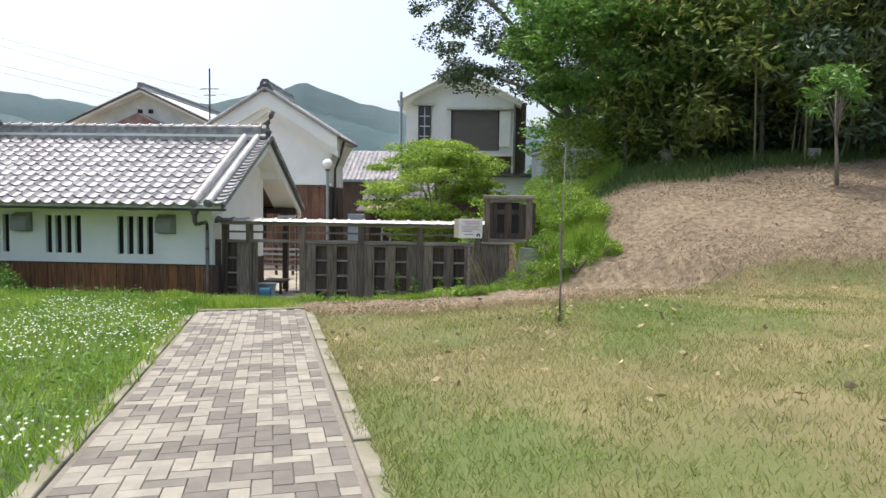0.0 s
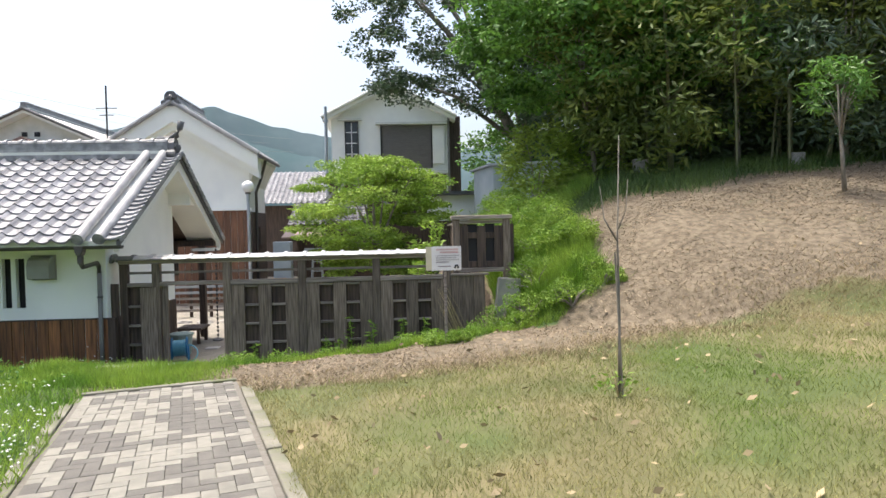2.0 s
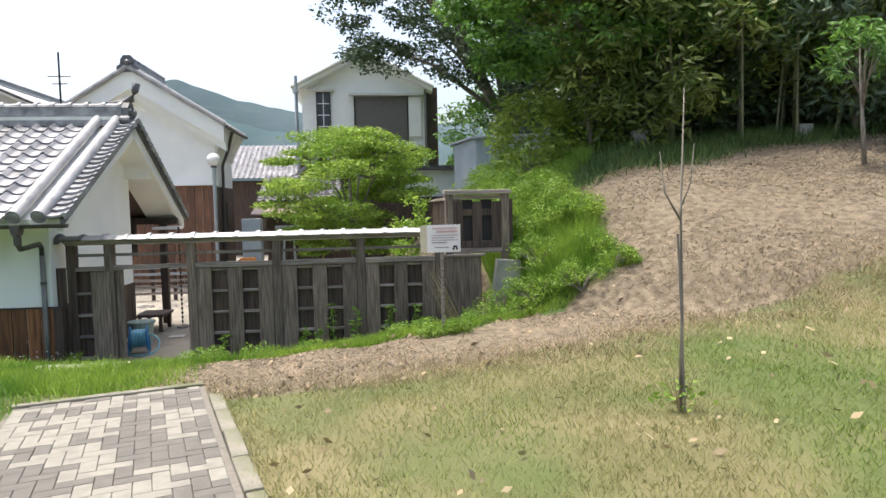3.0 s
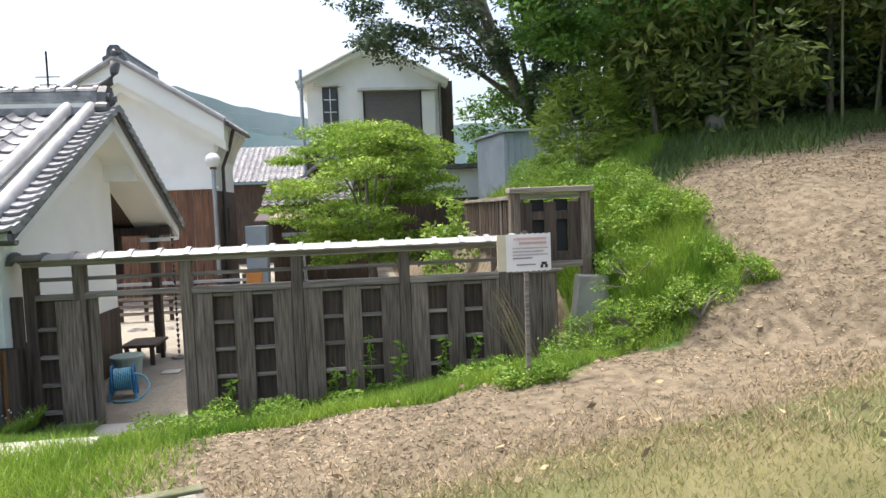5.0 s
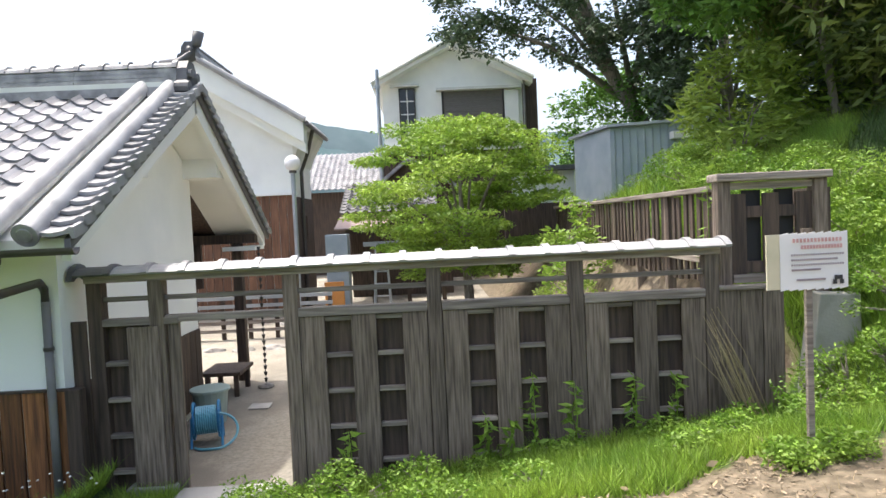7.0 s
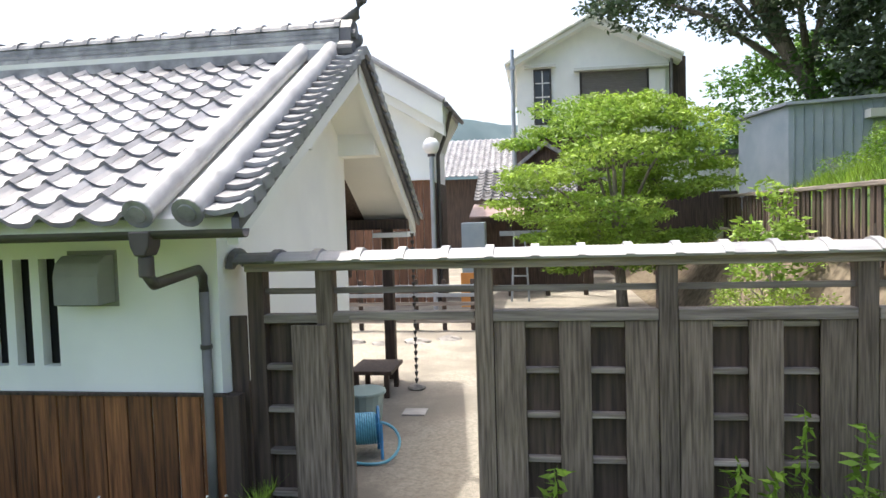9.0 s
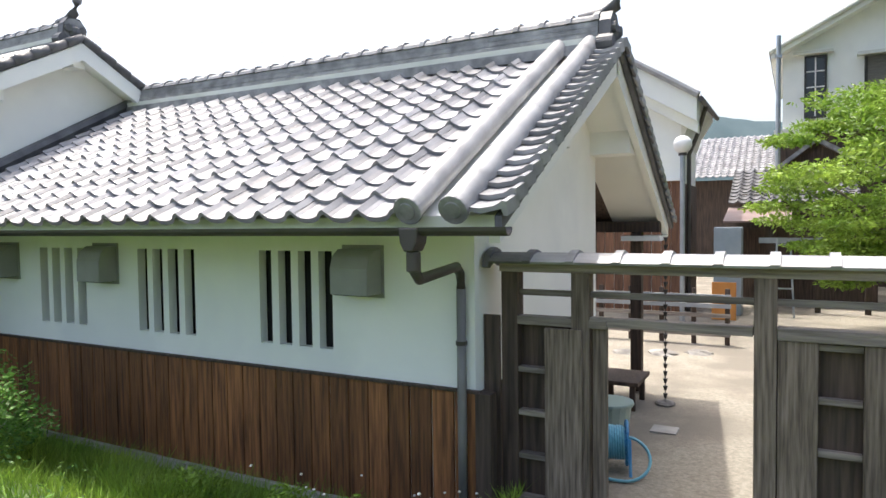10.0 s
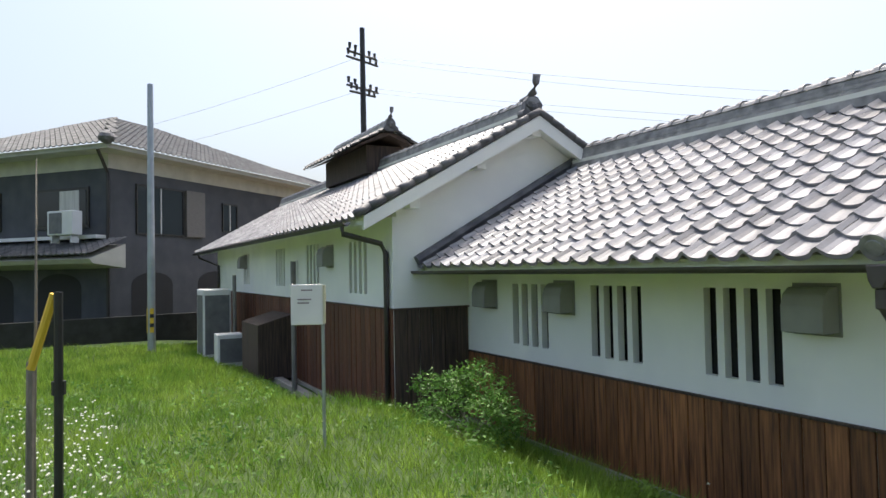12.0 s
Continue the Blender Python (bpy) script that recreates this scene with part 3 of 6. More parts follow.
def storehouse():
    b = empty("storehouse", (-7.7, 13.9, -0.62), label="low white plastered storehouse with silver-grey tiled roof and cedar dado", category="building")
    b.matrix_basis = Matrix.Identity(4)
    sl = []
    for gx in (-6.595, -8.135, -9.69):
        for k in range(4):
            x = gx + k * 0.21
            sl.append((x, x + 0.135, 0.665, 1.448))
    slit_wall("front_wall", WX0, WX1, WY, WY + 0.085, -0.7, 1.95, sl, b)
    # Black sheet behind the slits stands in for the unlit room.
    part("dark_inside", Geo().box(WX0 + 0.1, WX1 - 0.3, WY + 0.115, WY + 0.13, -0.6, 1.9), SHADE_BLACK, b)
    # gable wall, open porch behind it
    def roof_z(y, off=0.0):
        return (EZ + (RZ - EZ) * (y - EY) / (RY - EY) if y < RY else FEZ + (RZ - FEZ) * (FEY - y) / (FEY - RY)) - off
    pts = [(WY + 0.086, -0.7), (15.0, -0.7), (15.0, roof_z(15.0, 0.18)), (RY, roof_z(RY, 0.18)), (WY + 0.086, roof_z(WY + 0.086, 0.18))]
    part("gable_wall", Geo().prism(pts, "x", WX1 - 0.16, WX1), PLASTER, b)
    part("rear_wall", Geo().box(WX0, WX1 - 0.17, 14.95, 15.05, -0.7, roof_z(15.0, 0.2)), DARKWOOD, b)
    lintel = Geo().prism([(14.78, 2.37), (15.1, 2.37), (15.1, 2.62), (14.78, 2.66)], "x", WX1 - 0.1, RAKE - 0.14)
    part("porch_beam", lintel, PLASTER, b, bevel=0.01)
    eb = Geo().box(WX1 - 2.2, RAKE - 0.1, 16.28, 16.44, 1.5, 1.64)
    part("eave_beam", eb, DARKWOOD, b, bevel=0.01)
    part("porch_post", Geo().box(WX1 + 0.1, WX1 + 0.24, 16.3, 16.44, -0.56, 1.5), DARKWOOD, b, bevel=0.01)
    # white plastered underside and barge boards
    s = Geo()
    for y0, y1 in ((EY + 0.12, RY), (FEY - 0.08, RY)):
        ys = (y0, y1)
        s.prism([(ys[0], roof_z(ys[0], 0.06)), (ys[1], roof_z(ys[1], 0.06)), (ys[1], roof_z(ys[1], 0.17)), (ys[0], roof_z(ys[0], 0.17))], "x", WX0 if y0 < RY else WX1 - 0.16, RAKE - 0.10)
    dkd = Geo().prism([(FEY - 0.08, roof_z(FEY - 0.08, 0.06)), (RY, roof_z(RY, 0.06)), (RY, roof_z(RY, 0.17)), (FEY - 0.08, roof_z(FEY - 0.08, 0.17))], "x", WX0, WX1 - 0.161)
    part("porch_ceiling", dkd, DARKWOOD, b)
    part("porch_boards", Geo().box(WX0 + 0.2, WX1 - 0.35, 16.3, 16.36, 0.85, 1.5), DARKWOOD, b)
    part("roof_deck", s, PLASTER, b)
    bg = Geo()
    for y0, y1 in ((EY + 0.10, RY + 0.02), (FEY - 0.05, RY - 0.02)):
        bg.prism([(y0, roof_z(y0, 0.05)), (y1, roof_z(y1, 0.05)), (y1, roof_z(y1, 0.27)), (y0, roof_z(y0, 0.21))], "x", RAKE - 0.13, RAKE - 0.06)
    part("barge_board", bg, PLASTER, b)
    part("eave_return", Geo().box(WX1 + 0.02, RAKE - 0.07, FEY - 0.62, FEY - 0.06, roof_z(FEY - 0.06, 0.26), roof_z(FEY - 0.06, 0.20)), PLASTER, b)
    for yy in (12.62, RY):
        z = roof_z(yy, 0.16)
        part("purlin_end", Geo().box(WX1 - 0.02, RAKE - 0.14, yy - 0.08, yy + 0.08, z - 0.2, z), PLASTER, b, bevel=0.008)
    # front roof, tile by tile
    slope = math.hypot(RY - EY, RZ - EZ)
    up = Vector((0, RY - EY, RZ - EZ))
    left, right = WX0 + 0.02, -4.68
    m = roof_frame((left, EY, EZ), (1, 0, 0), up)
    cols, rows = round((right - left) / TW), round(slope / TC) - 1
    tw, tc = (right - left) / cols, (slope - 0.18) / rows
    tm = tile_mesh()
    count = 0
    for r in range(rows):
        for c in range(cols):
            if cols - c + 0.001 * r <= 300 / rows:
                a = m @ Matrix.Translation(((c + 0.5) * tw, r * tc, 0.004 * math.sin(c * 5.3 + r * 9.1))) @ Matrix.Rotation(0.012 * math.sin(c * 3.1 + r * 4.7), 4, "Z") @ Matrix.Diagonal((tw / TW, 1, 1, 1))
                piece("roof_tile", tm, b, a)
                count += 1
    tile_sheet(b, m, right - left, slope - 0.18, tw=tw, tc=tc, skip=lambda c, r: cols - c + 0.001 * r <= 300 / rows)
    # rear slope
    up2 = Vector((0, RY - FEY, RZ - FEZ))
    tile_sheet(b, roof_frame((RAKE + 0.0, FEY, FEZ), (-1, 0, 0), up2), RAKE - WX0, up2.length - 0.15)
    # verge rolls and the scalloped verge
    u, n = up.normalized(), Vector((1, 0, 0)).cross(up.normalized())
    for x in (-4.60, -4.30):
        o = Vector((x, EY - 0.03, EZ)) + n * 0.045
        g = Geo()
        k = 9
        for i in range(k):
            a0, a1 = o + u * (slope * i / k), o + u * (slope * (i + 1) / k + 0.004)
            g.tube([a0, a1], [0.084, 0.0815], 16, cap=False)
        part("verge_roll", g, CAP_TILE, b, smooth=True)
        e = Geo()
        e.tube([o - u * 0.012, o + u * 0.02], 0.092, 16)
        e.tube([o - u * 0.02, o - u * 0.005], 0.055, 12)
        part("roll_end_disc", e, TILE_RIDGE, b, bevel=0.006)
    me = bpy.data.meshes.new("verge_tile")
    g = Geo()
    prof = [(-0.17, 0.03), (-0.1, 0.008), (0.0, -0.004), (0.09, 0.008), (0.14, 0.034), (0.165, 0.03), (0.165, -0.05), (0.14, -0.05), (0.13, -0.012), (0.0, -0.036), (-0.17, -0.002)]
    g.prism(prof, "y", 0, 0.19)
    me.from_pydata(g.v, [], g.f)
    me.materials.append(TILE)
    nv = 21
    for r in range(nv):
        piece("verge_tile", me, b, roof_frame((-4.15, EY, EZ), (1, 0, 0), up) @ Matrix.Translation((0, r * slope / nv, 0.055)) @ Matrix.Rotation(radians(-13), 4, "X"))
    for r in range(nv):
        piece("verge_tile", me, b, roof_frame((-4.15, FEY, FEZ), (-1, 0, 0), up2) @ Matrix.Translation((0, r * up2.length / nv, 0.05)) @ Matrix.Rotation(radians(-13), 4, "X") @ Matrix.Diagonal((-1, 1, 1, 1)))
    dk = Geo()
    for y0, y1 in ((EY, RY), (FEY, RY)):
        dk.prism([(y0, roof_z(y0, -0.0)), (y1, roof_z(y1, 0.0)), (y1, roof_z(y1, 0.08)), (y0, roof_z(y0, 0.08))], "x", RAKE - 0.05, RAKE - 0.005)
    part("verge_fascia", dk, TILE_DARK, b)
    ridge_stack(b, (WX0 + 0.03, RY, RZ + 0.03), (-4.22, RY, RZ + 0.02), 0.14, 0.16)
    ridge_end(b, (-4.16, RY, RZ + 0.0), 1.0)
    # flashing against the taller building
    fl = Geo().tube([Vector((WX0 + 0.07, EY - 0.03, EZ + 0.08)), Vector((WX0 + 0.07, RY, RZ + 0.1))], 0.075, 8)
    part("flashing_roll", fl, TILE_DARK, b)
    # gutter, rain hopper and downpipe
    gt = Geo()
    prof = [(EY - 0.06 + 0.05 * math.cos(a), EZ - 0.06 + 0.05 * math.sin(a)) for a in np.linspace(math.pi, 2 * math.pi, 9)]
    prof += [(EY - 0.06 + 0.043 * math.cos(a), EZ - 0.06 + 0.043 * math.sin(a)) for a in np.linspace(2 * math.pi, math.pi, 9)]
    gt.prism(prof, "x", WX0 - 0.02, -3.96)
    part("gutter", gt, GUTTER, b)
    hp = Geo().prism([(-4.625, EZ - 0.06), (-4.495, EZ - 0.06), (-4.505, EZ - 0.15), (-4.53, EZ - 0.2), (-4.59, EZ - 0.2), (-4.615, EZ - 0.15)], "y", EY - 0.125, EY + 0.005)
    hp.tube([(-4.56, EY - 0.06, EZ - 0.2), (-4.56, EY - 0.06, EZ - 0.32)], 0.045, 10)
    part("rain_hopper", hp, GUTTER, b, bevel=0.01)
    pp = Geo().tube([(-4.56, EY - 0.06, EZ - 0.3), (-4.57, EY + 0.02, EZ - 0.37), (-4.66, WY - 0.13, 1.36), (-4.67, WY - 0.05, 1.30), (-4.67, WY - 0.045, 1.2)], 0.034, 10)
    part("pipe_elbow", pp, GUTTER, b, smooth=True)
    part("downpipe", Geo().tube([(-4.67, WY - 0.045, 1.2), (-4.67, WY - 0.045, -0.6)], 0.034, 10), PIPE_LIGHT, b, smooth=True)
    part("pipe_clip", Geo().tube([(-4.67, WY - 0.045, 0.80), (-4.67, WY - 0.045, 0.83)], 0.042, 10), GUTTER, b)
    # cedar dado
    cedar_planks(b, WX0, WX1 + 0.02, WY - 0.003, -0.5, 0.455)
    part("dado_cap", Geo().box(WX0, WX1 + 0.05, WY - 0.04, WY - 0.002, 0.457, 0.478), DARKWOOD, b)
    # Gable-side boards, in a darker timber colour than the front dado.
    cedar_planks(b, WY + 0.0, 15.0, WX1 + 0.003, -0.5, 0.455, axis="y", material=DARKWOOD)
    part("corner_board", Geo().box(WX1 + 0.02, WX1 + 0.14, WY - 0.06, WY + 0.05, -0.55, 0.47), DARKWOOD, b, bevel=0.006)
    part("plinth", Geo().box(WX0, WX1 + 0.03, WY - 0.05, WY - 0.004, -0.75, -0.505), CONCRETE, b)
    part("drain_kerb", Geo().box(WX0, WX1 - 0.1, WY - 0.42, WY - 0.30, -0.75, -0.5), CONCRETE, b, bevel=0.02)
    for x in (-5.36, -8.43, -10.08):
        vent_hood(x - 0.17, WY, 1.30)


storehouse()


# ---- taller white longhouse joined to it ----
def longhouse():
    b = empty("longhouse", label="long white plastered outbuilding with tiled roof, cedar dado and roof vent", category="building")
    x0, x1, y0, yr, yb = -25.5, -10.85, 10.62, 12.95, 15.3
    ze, zr, ye = 2.36, 4.0, 9.98
    rk = -10.5
    k = (zr - ze) / (yr - ye)

    def rz(y, off=0.0):
        return zr - k * abs(y - yr) - off
    sl = []
    for gx, n, z in ((-12.63, 4, 1.3), (-15.05, 4, 1.35), (-17.5, 4, 1.35), (-21.2, 4, 1.35)):
        for i in range(n):
            sl.append((gx + i * 0.22, gx + i * 0.22 + 0.13, z, z + 0.82))
    slit_wall("front_wall", x0, x1, y0, y0 + 0.06, -0.7, 2.4, sl, b)
    # Sheet behind the slits; the darkness indoors is its black colour.
    part("dark_inside", Geo().box(x0 + 0.1, x1 - 0.3, y0 + 0.09, y0 + 0.11, -0.6, 2.2), SHADE_BLACK, b)
    pts = [(y0 + 0.061, -0.7), (yb, -0.7), (yb, rz(yb, 0.16)), (yr, rz(yr, 0.16)), (y0 + 0.061, rz(y0 + 0.061, 0.16))]
    part("gable_wall", Geo().prism(pts, "x", x1 - 0.15, x1), PLASTER, b)
    part("far_gable_wall", Geo().prism(pts, "x", x0, x0 + 0.15), PLASTER, b)
    s, bg = Geo(), Geo()
    for ya in (ye + 0.1, 2 * yr - ye - 0.1):
        s.prism([(ya, rz(ya, 0.05)), (yr, rz(yr, 0.05)), (yr, rz(yr, 0.15)), (ya, rz(ya, 0.15))], "x", x0 - 0.4, rk - 0.08)
        bg.prism([(ya, rz(ya, 0.04)), (yr, rz(yr, 0.04)), (yr, rz(yr, 0.25)), (ya, rz(ya, 0.22))], "x", rk - 0.1, rk - 0.03)
    part("roof_deck", s, PLASTER, b)
    part("barge_board", bg, PLASTER, b)
    for yy, dz in ((10.86, 0.0), (11.95, 0.0), (yr, 0.0)):
        z = rz(yy, 0.15)
        part("purlin_end", Geo().box(x1 - 0.02, rk - 0.11, yy - 0.08, yy + 0.08, z - 0.19, z), PLASTER, b, bevel=0.008)
    up = Vector((0, yr - ye, zr - ze))
    tile_sheet(b, roof_frame((x0 - 0.5, ye, ze), (1, 0, 0), up), rk - x0 + 0.5, up.length - 0.1)
    tile_sheet(b, roof_frame((rk, 2 * yr - ye, ze), (-1, 0, 0), Vector((0, -up.y, up.z))), rk - x0 + 0.5, up.length - 0.1)
    vr = Geo()
    for sgn in (-1, 1):
        a, c = Vector((rk - 0.04, yr + sgn * (yr - ye + 0.02), ze + 0.03)), Vector((rk - 0.04, yr, zr + 0.03))
        for i in range(14):
            vr.tube([a.lerp(c, i / 14), a.lerp(c, (i + 1) / 14)], [0.06, 0.052], 10)
    part("verge_roll", vr, TILE_DARK, b, smooth=True)
    ridge_stack(b, (x0 - 0.3, yr, zr + 0.02), (rk - 0.18, yr, zr + 0.02), 0.13, 0.14)
    ridge_end(b, (rk - 0.24, yr, zr + 0.02), 0.95)
    gt = Geo()
    prof = [(ye - 0.05 + 0.06 * math.cos(a), ze - 0.04 + 0.06 * math.sin(a)) for a in np.linspace(math.pi, 2 * math.pi, 8)]
    gt.prism(prof + [(p[0], p[1] + 0.012) for p in prof[::-1]][1:-1], "x", x0 - 0.4, rk - 0.3)
    part("gutter", gt, GUTTER, b)
    pp = Geo().tube([(-10.97, ye - 0.05, ze - 0.05), (-10.97, ye - 0.04, ze - 0.2), (-10.98, y0 - 0.12, 2.03), (-10.98, y0 - 0.05, 1.9), (-10.98, y0 - 0.05, -0.5)], 0.04, 10)
    part("downpipe", pp, GUTTER, b, smooth=True)
    pp = Geo().tube([(-25.0, ye - 0.05, ze - 0.05), (-25.0, ye, ze - 0.2), (-25.0, y0 - 0.05, 1.9), (-25.0, y0 - 0.05, -0.5)], 0.04, 8)
    part("downpipe", pp, GUTTER, b, smooth=True)
    cedar_planks(b, x0, x1, y0 - 0.003, -0.5, 1.1, 0.21, material=CEDAR_OLD)
    # Dado wraps onto the gable in a darker timber than the front.
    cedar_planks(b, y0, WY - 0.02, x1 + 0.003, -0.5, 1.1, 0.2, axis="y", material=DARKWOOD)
    part("dado_cap", Geo().box(x0, x1 + 0.04, y0 - 0.04, y0 - 0.003, 1.102, 1.125), DARKWOOD, b)
    part("dado_cap", Geo().box(x1 + 0.003, x1 + 0.04, y0, WY - 0.01, 1.102, 1.125), DARKWOOD, b)
    part("plinth", Geo().box(x0, x1 + 0.02, y0 - 0.06, y0 - 0.004, -0.8, -0.505), CONCRETE, b)
    part("drain_kerb", Geo().box(x0, x1 + 0.3, y0 - 0.45, y0 - 0.28, -0.8, -0.46), CONCRETE, b, bevel=0.02)
    # raised smoke vent over the ridge
    c = Geo().box(-19.6, -16.6, yr - 0.45, yr + 0.45, zr - 0.1, zr + 0.55)
    part("roof_vent", c, DARKWOOD, b)
    for sgn in (-1, 1):
        m = roof_frame((-20.0 if sgn < 0 else -16.2, yr + sgn * 0.95, zr + 0.42), (1 if sgn < 0 else -1, 0, 0), (0, -sgn * 0.95, 0.5))
        tile_sheet(b, m, 3.8, 1.02, material=TILE_DARK)
    part("vent_soffit", Geo().prism([(yr - 0.9, zr + 0.4), (yr, zr + 0.88), (yr + 0.9, zr + 0.4), (yr, zr + 0.75)], "x", -19.9, -16.3), DARKWOOD, b)
    ridge_stack(b, (-20.0, yr, zr + 0.92), (-16.3, yr, zr + 0.92), 0.1, 0.08)
    ridge_end(b, (-16.25, yr, zr + 0.9), 0.75)
    for x, z in ((-13.6, 1.92), (-20.9, 1.95)):
        vent_hood(x, y0, z)


longhouse()


# ---- timber fence with gate opening ----
FY = 12.04
POSTS = (-4.39, -3.878, -2.75, -1.532, -0.313, 0.86)


def fence():
    b = empty("timber_fence", label="weathered grey timber fence with slotted panels and tiled coping", category="fence")
    for i, x in enumerate(POSTS):
        w = 0.062
        part("post", Geo().box(x - w, x + w, FY - w, FY + w, -0.66, 1.33), DARKWOOD if i < 1 else WEATHERED, b, bevel=0.008)
    x0, x1 = POSTS[0] - 0.12, POSTS[-1] + 0.07
    part("top_plate", Geo().box(x0 + 0.05, x1, FY - 0.075, FY + 0.075, 1.312, 1.375), WEATHERED_H, b, bevel=0.006)
    part("thin_rail", Geo().box(POSTS[0], POSTS[-1], FY - 0.02, FY + 0.02, 1.145, 1.185), WEATHERED_H, b)
    # coping tiles, each with a raised joint
    n = 18
    s = (x1 + 0.06 - x0) / n
    prof = [(0.15, -0.008), (0.12, 0.012), (0.07, 0.036), (0, 0.05), (-0.07, 0.036), (-0.12, 0.012), (-0.15, -0.008), (-0.142, -0.024), (0, 0.015), (0.142, -0.024)]
    g = Geo().prism(prof, "x", 0, s - 0.004)
    g.prism([(p[0] * 1.08, p[1] * 1.2 + 0.01) for p in prof], "x", s - 0.05, s + 0.006)
    me = bpy.data.meshes.new("coping_tile")
    me.from_pydata(g.v, [], g.f)
    me.materials.append(CAP_TILE)
    dark = bpy.data.meshes.new("coping_tile")
    dark.from_pydata(g.v, [], g.f)
    dark.materials.append(TILE_DARK)
    for i in range(n):
        piece("coping_tile", dark if i == 0 else me, b, Matrix.Translation((x0 + i * s, FY, 1.398)))
    part("coping_end", Geo().prism([(0.16, -0.05), (0.12, 0.03), (0.07, 0.065), (0, 0.085), (-0.07, 0.065), (-0.12, 0.03), (-0.16, -0.05), (-0.12, -0.06), (0, 0.0), (0.12, -0.06)], "x", x0 - 0.05, x0), TILE_DARK, b, m=Matrix.Translation((0, FY, 1.398)))
    # panels between posts
    for a, c in zip(POSTS[2:-1], POSTS[3:]):
        l, r = a + 0.064, c - 0.064
        part("mid_rail", Geo().box(l, r, FY - 0.07, FY + 0.05, 0.945, 1.02), WEATHERED_H, b, bevel=0.006)
        W = (r - l) / 5
        # Added dark sheet that stops light showing through gaps beside the posts.
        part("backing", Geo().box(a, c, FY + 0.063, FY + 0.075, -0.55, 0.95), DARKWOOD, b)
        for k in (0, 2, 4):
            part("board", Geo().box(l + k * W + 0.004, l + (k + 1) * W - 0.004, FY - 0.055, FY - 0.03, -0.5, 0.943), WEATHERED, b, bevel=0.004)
        # Slot backs use the darker timber, recess shade put into their colour.
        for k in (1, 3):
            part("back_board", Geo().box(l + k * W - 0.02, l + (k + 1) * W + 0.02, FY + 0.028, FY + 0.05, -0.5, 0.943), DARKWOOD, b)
            for z in (0.915, 0.60, 0.29, -0.02, -0.33):
                part("batten", Geo().box(l + k * W - 0.003, l + (k + 1) * W + 0.003, FY - 0.029, FY + 0.026, z - 0.02, z + 0.018), WEATHERED_H, b, bevel=0.004)
        part("sill_rail", Geo().box(l, r, FY - 0.07, FY + 0.05, -0.6, -0.5), WEATHERED_H, b, bevel=0.006)
    # short side panel next to the storehouse and gate lintel
    part("board", Geo().box(-4.58, -4.455, FY - 0.085, FY - 0.06, -0.62, 1.0), DARKWOOD, b, bevel=0.004)
    # Back of the side slots, its recess shade likewise in the timber colour.
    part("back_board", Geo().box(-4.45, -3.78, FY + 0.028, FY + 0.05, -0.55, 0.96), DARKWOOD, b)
    part("board", Geo().box(-4.12, -3.86, FY - 0.09, FY - 0.065, -0.56, 0.93), WEATHERED, b, bevel=0.004)
    part("board", Geo().box(-3.80, -3.70, FY - 0.03, FY, -0.56, 0.96), WEATHERED, b, bevel=0.004)
    part("mid_rail", Geo().box(-4.45, -3.7, FY - 0.06, FY + 0.05, 0.94, 1.0), WEATHERED_H, b, bevel=0.006)
    for z in (0.62, 0.31, 0.0, -0.31):
        part("batten", Geo().box(-4.33, -4.12, FY - 0.05, FY + 0.026, z - 0.02, z + 0.018), WEATHERED_H, b, bevel=0.004)
    part("gate_lintel", Geo().box(-3.815, -2.815, FY - 0.05, FY + 0.04, 0.955, 1.015), WEATHERED_H, b, bevel=0.006)
    part("footing", Geo().box(-4.2, -3.78, FY - 0.13, FY + 0.12, -0.75, -0.43), CONCRETE, b, bevel=0.02)
    part("footing", Geo().box(-4.5, -4.21, FY - 0.1, FY + 0.1, -0.75, -0.5), CONCRETE, b, bevel=0.02)
    part("footing", Geo().box(-2.81, 1.4, FY - 0.085, FY + 0.07, -0.9, -0.6), CONCRETE, b)
    # plain boarded end
    n = 3
    for k in range(n):
        a = 0.925 + k * 0.19
        part("board", Geo().box(a + 0.003, a + 0.187, FY - 0.035, FY - 0.008, -0.55, 0.99), WEATHERED, b, bevel=0.004)
    part("board", Geo().box(0.925, 1.5, FY - 0.007, FY + 0.03, -0.5, 0.97), DARKWOOD, b)
    part("mid_rail", Geo().box(0.922, 1.56, FY - 0.06, FY + 0.05, 0.992, 1.03), WEATHERED_H, b, bevel=0.006)


fence()


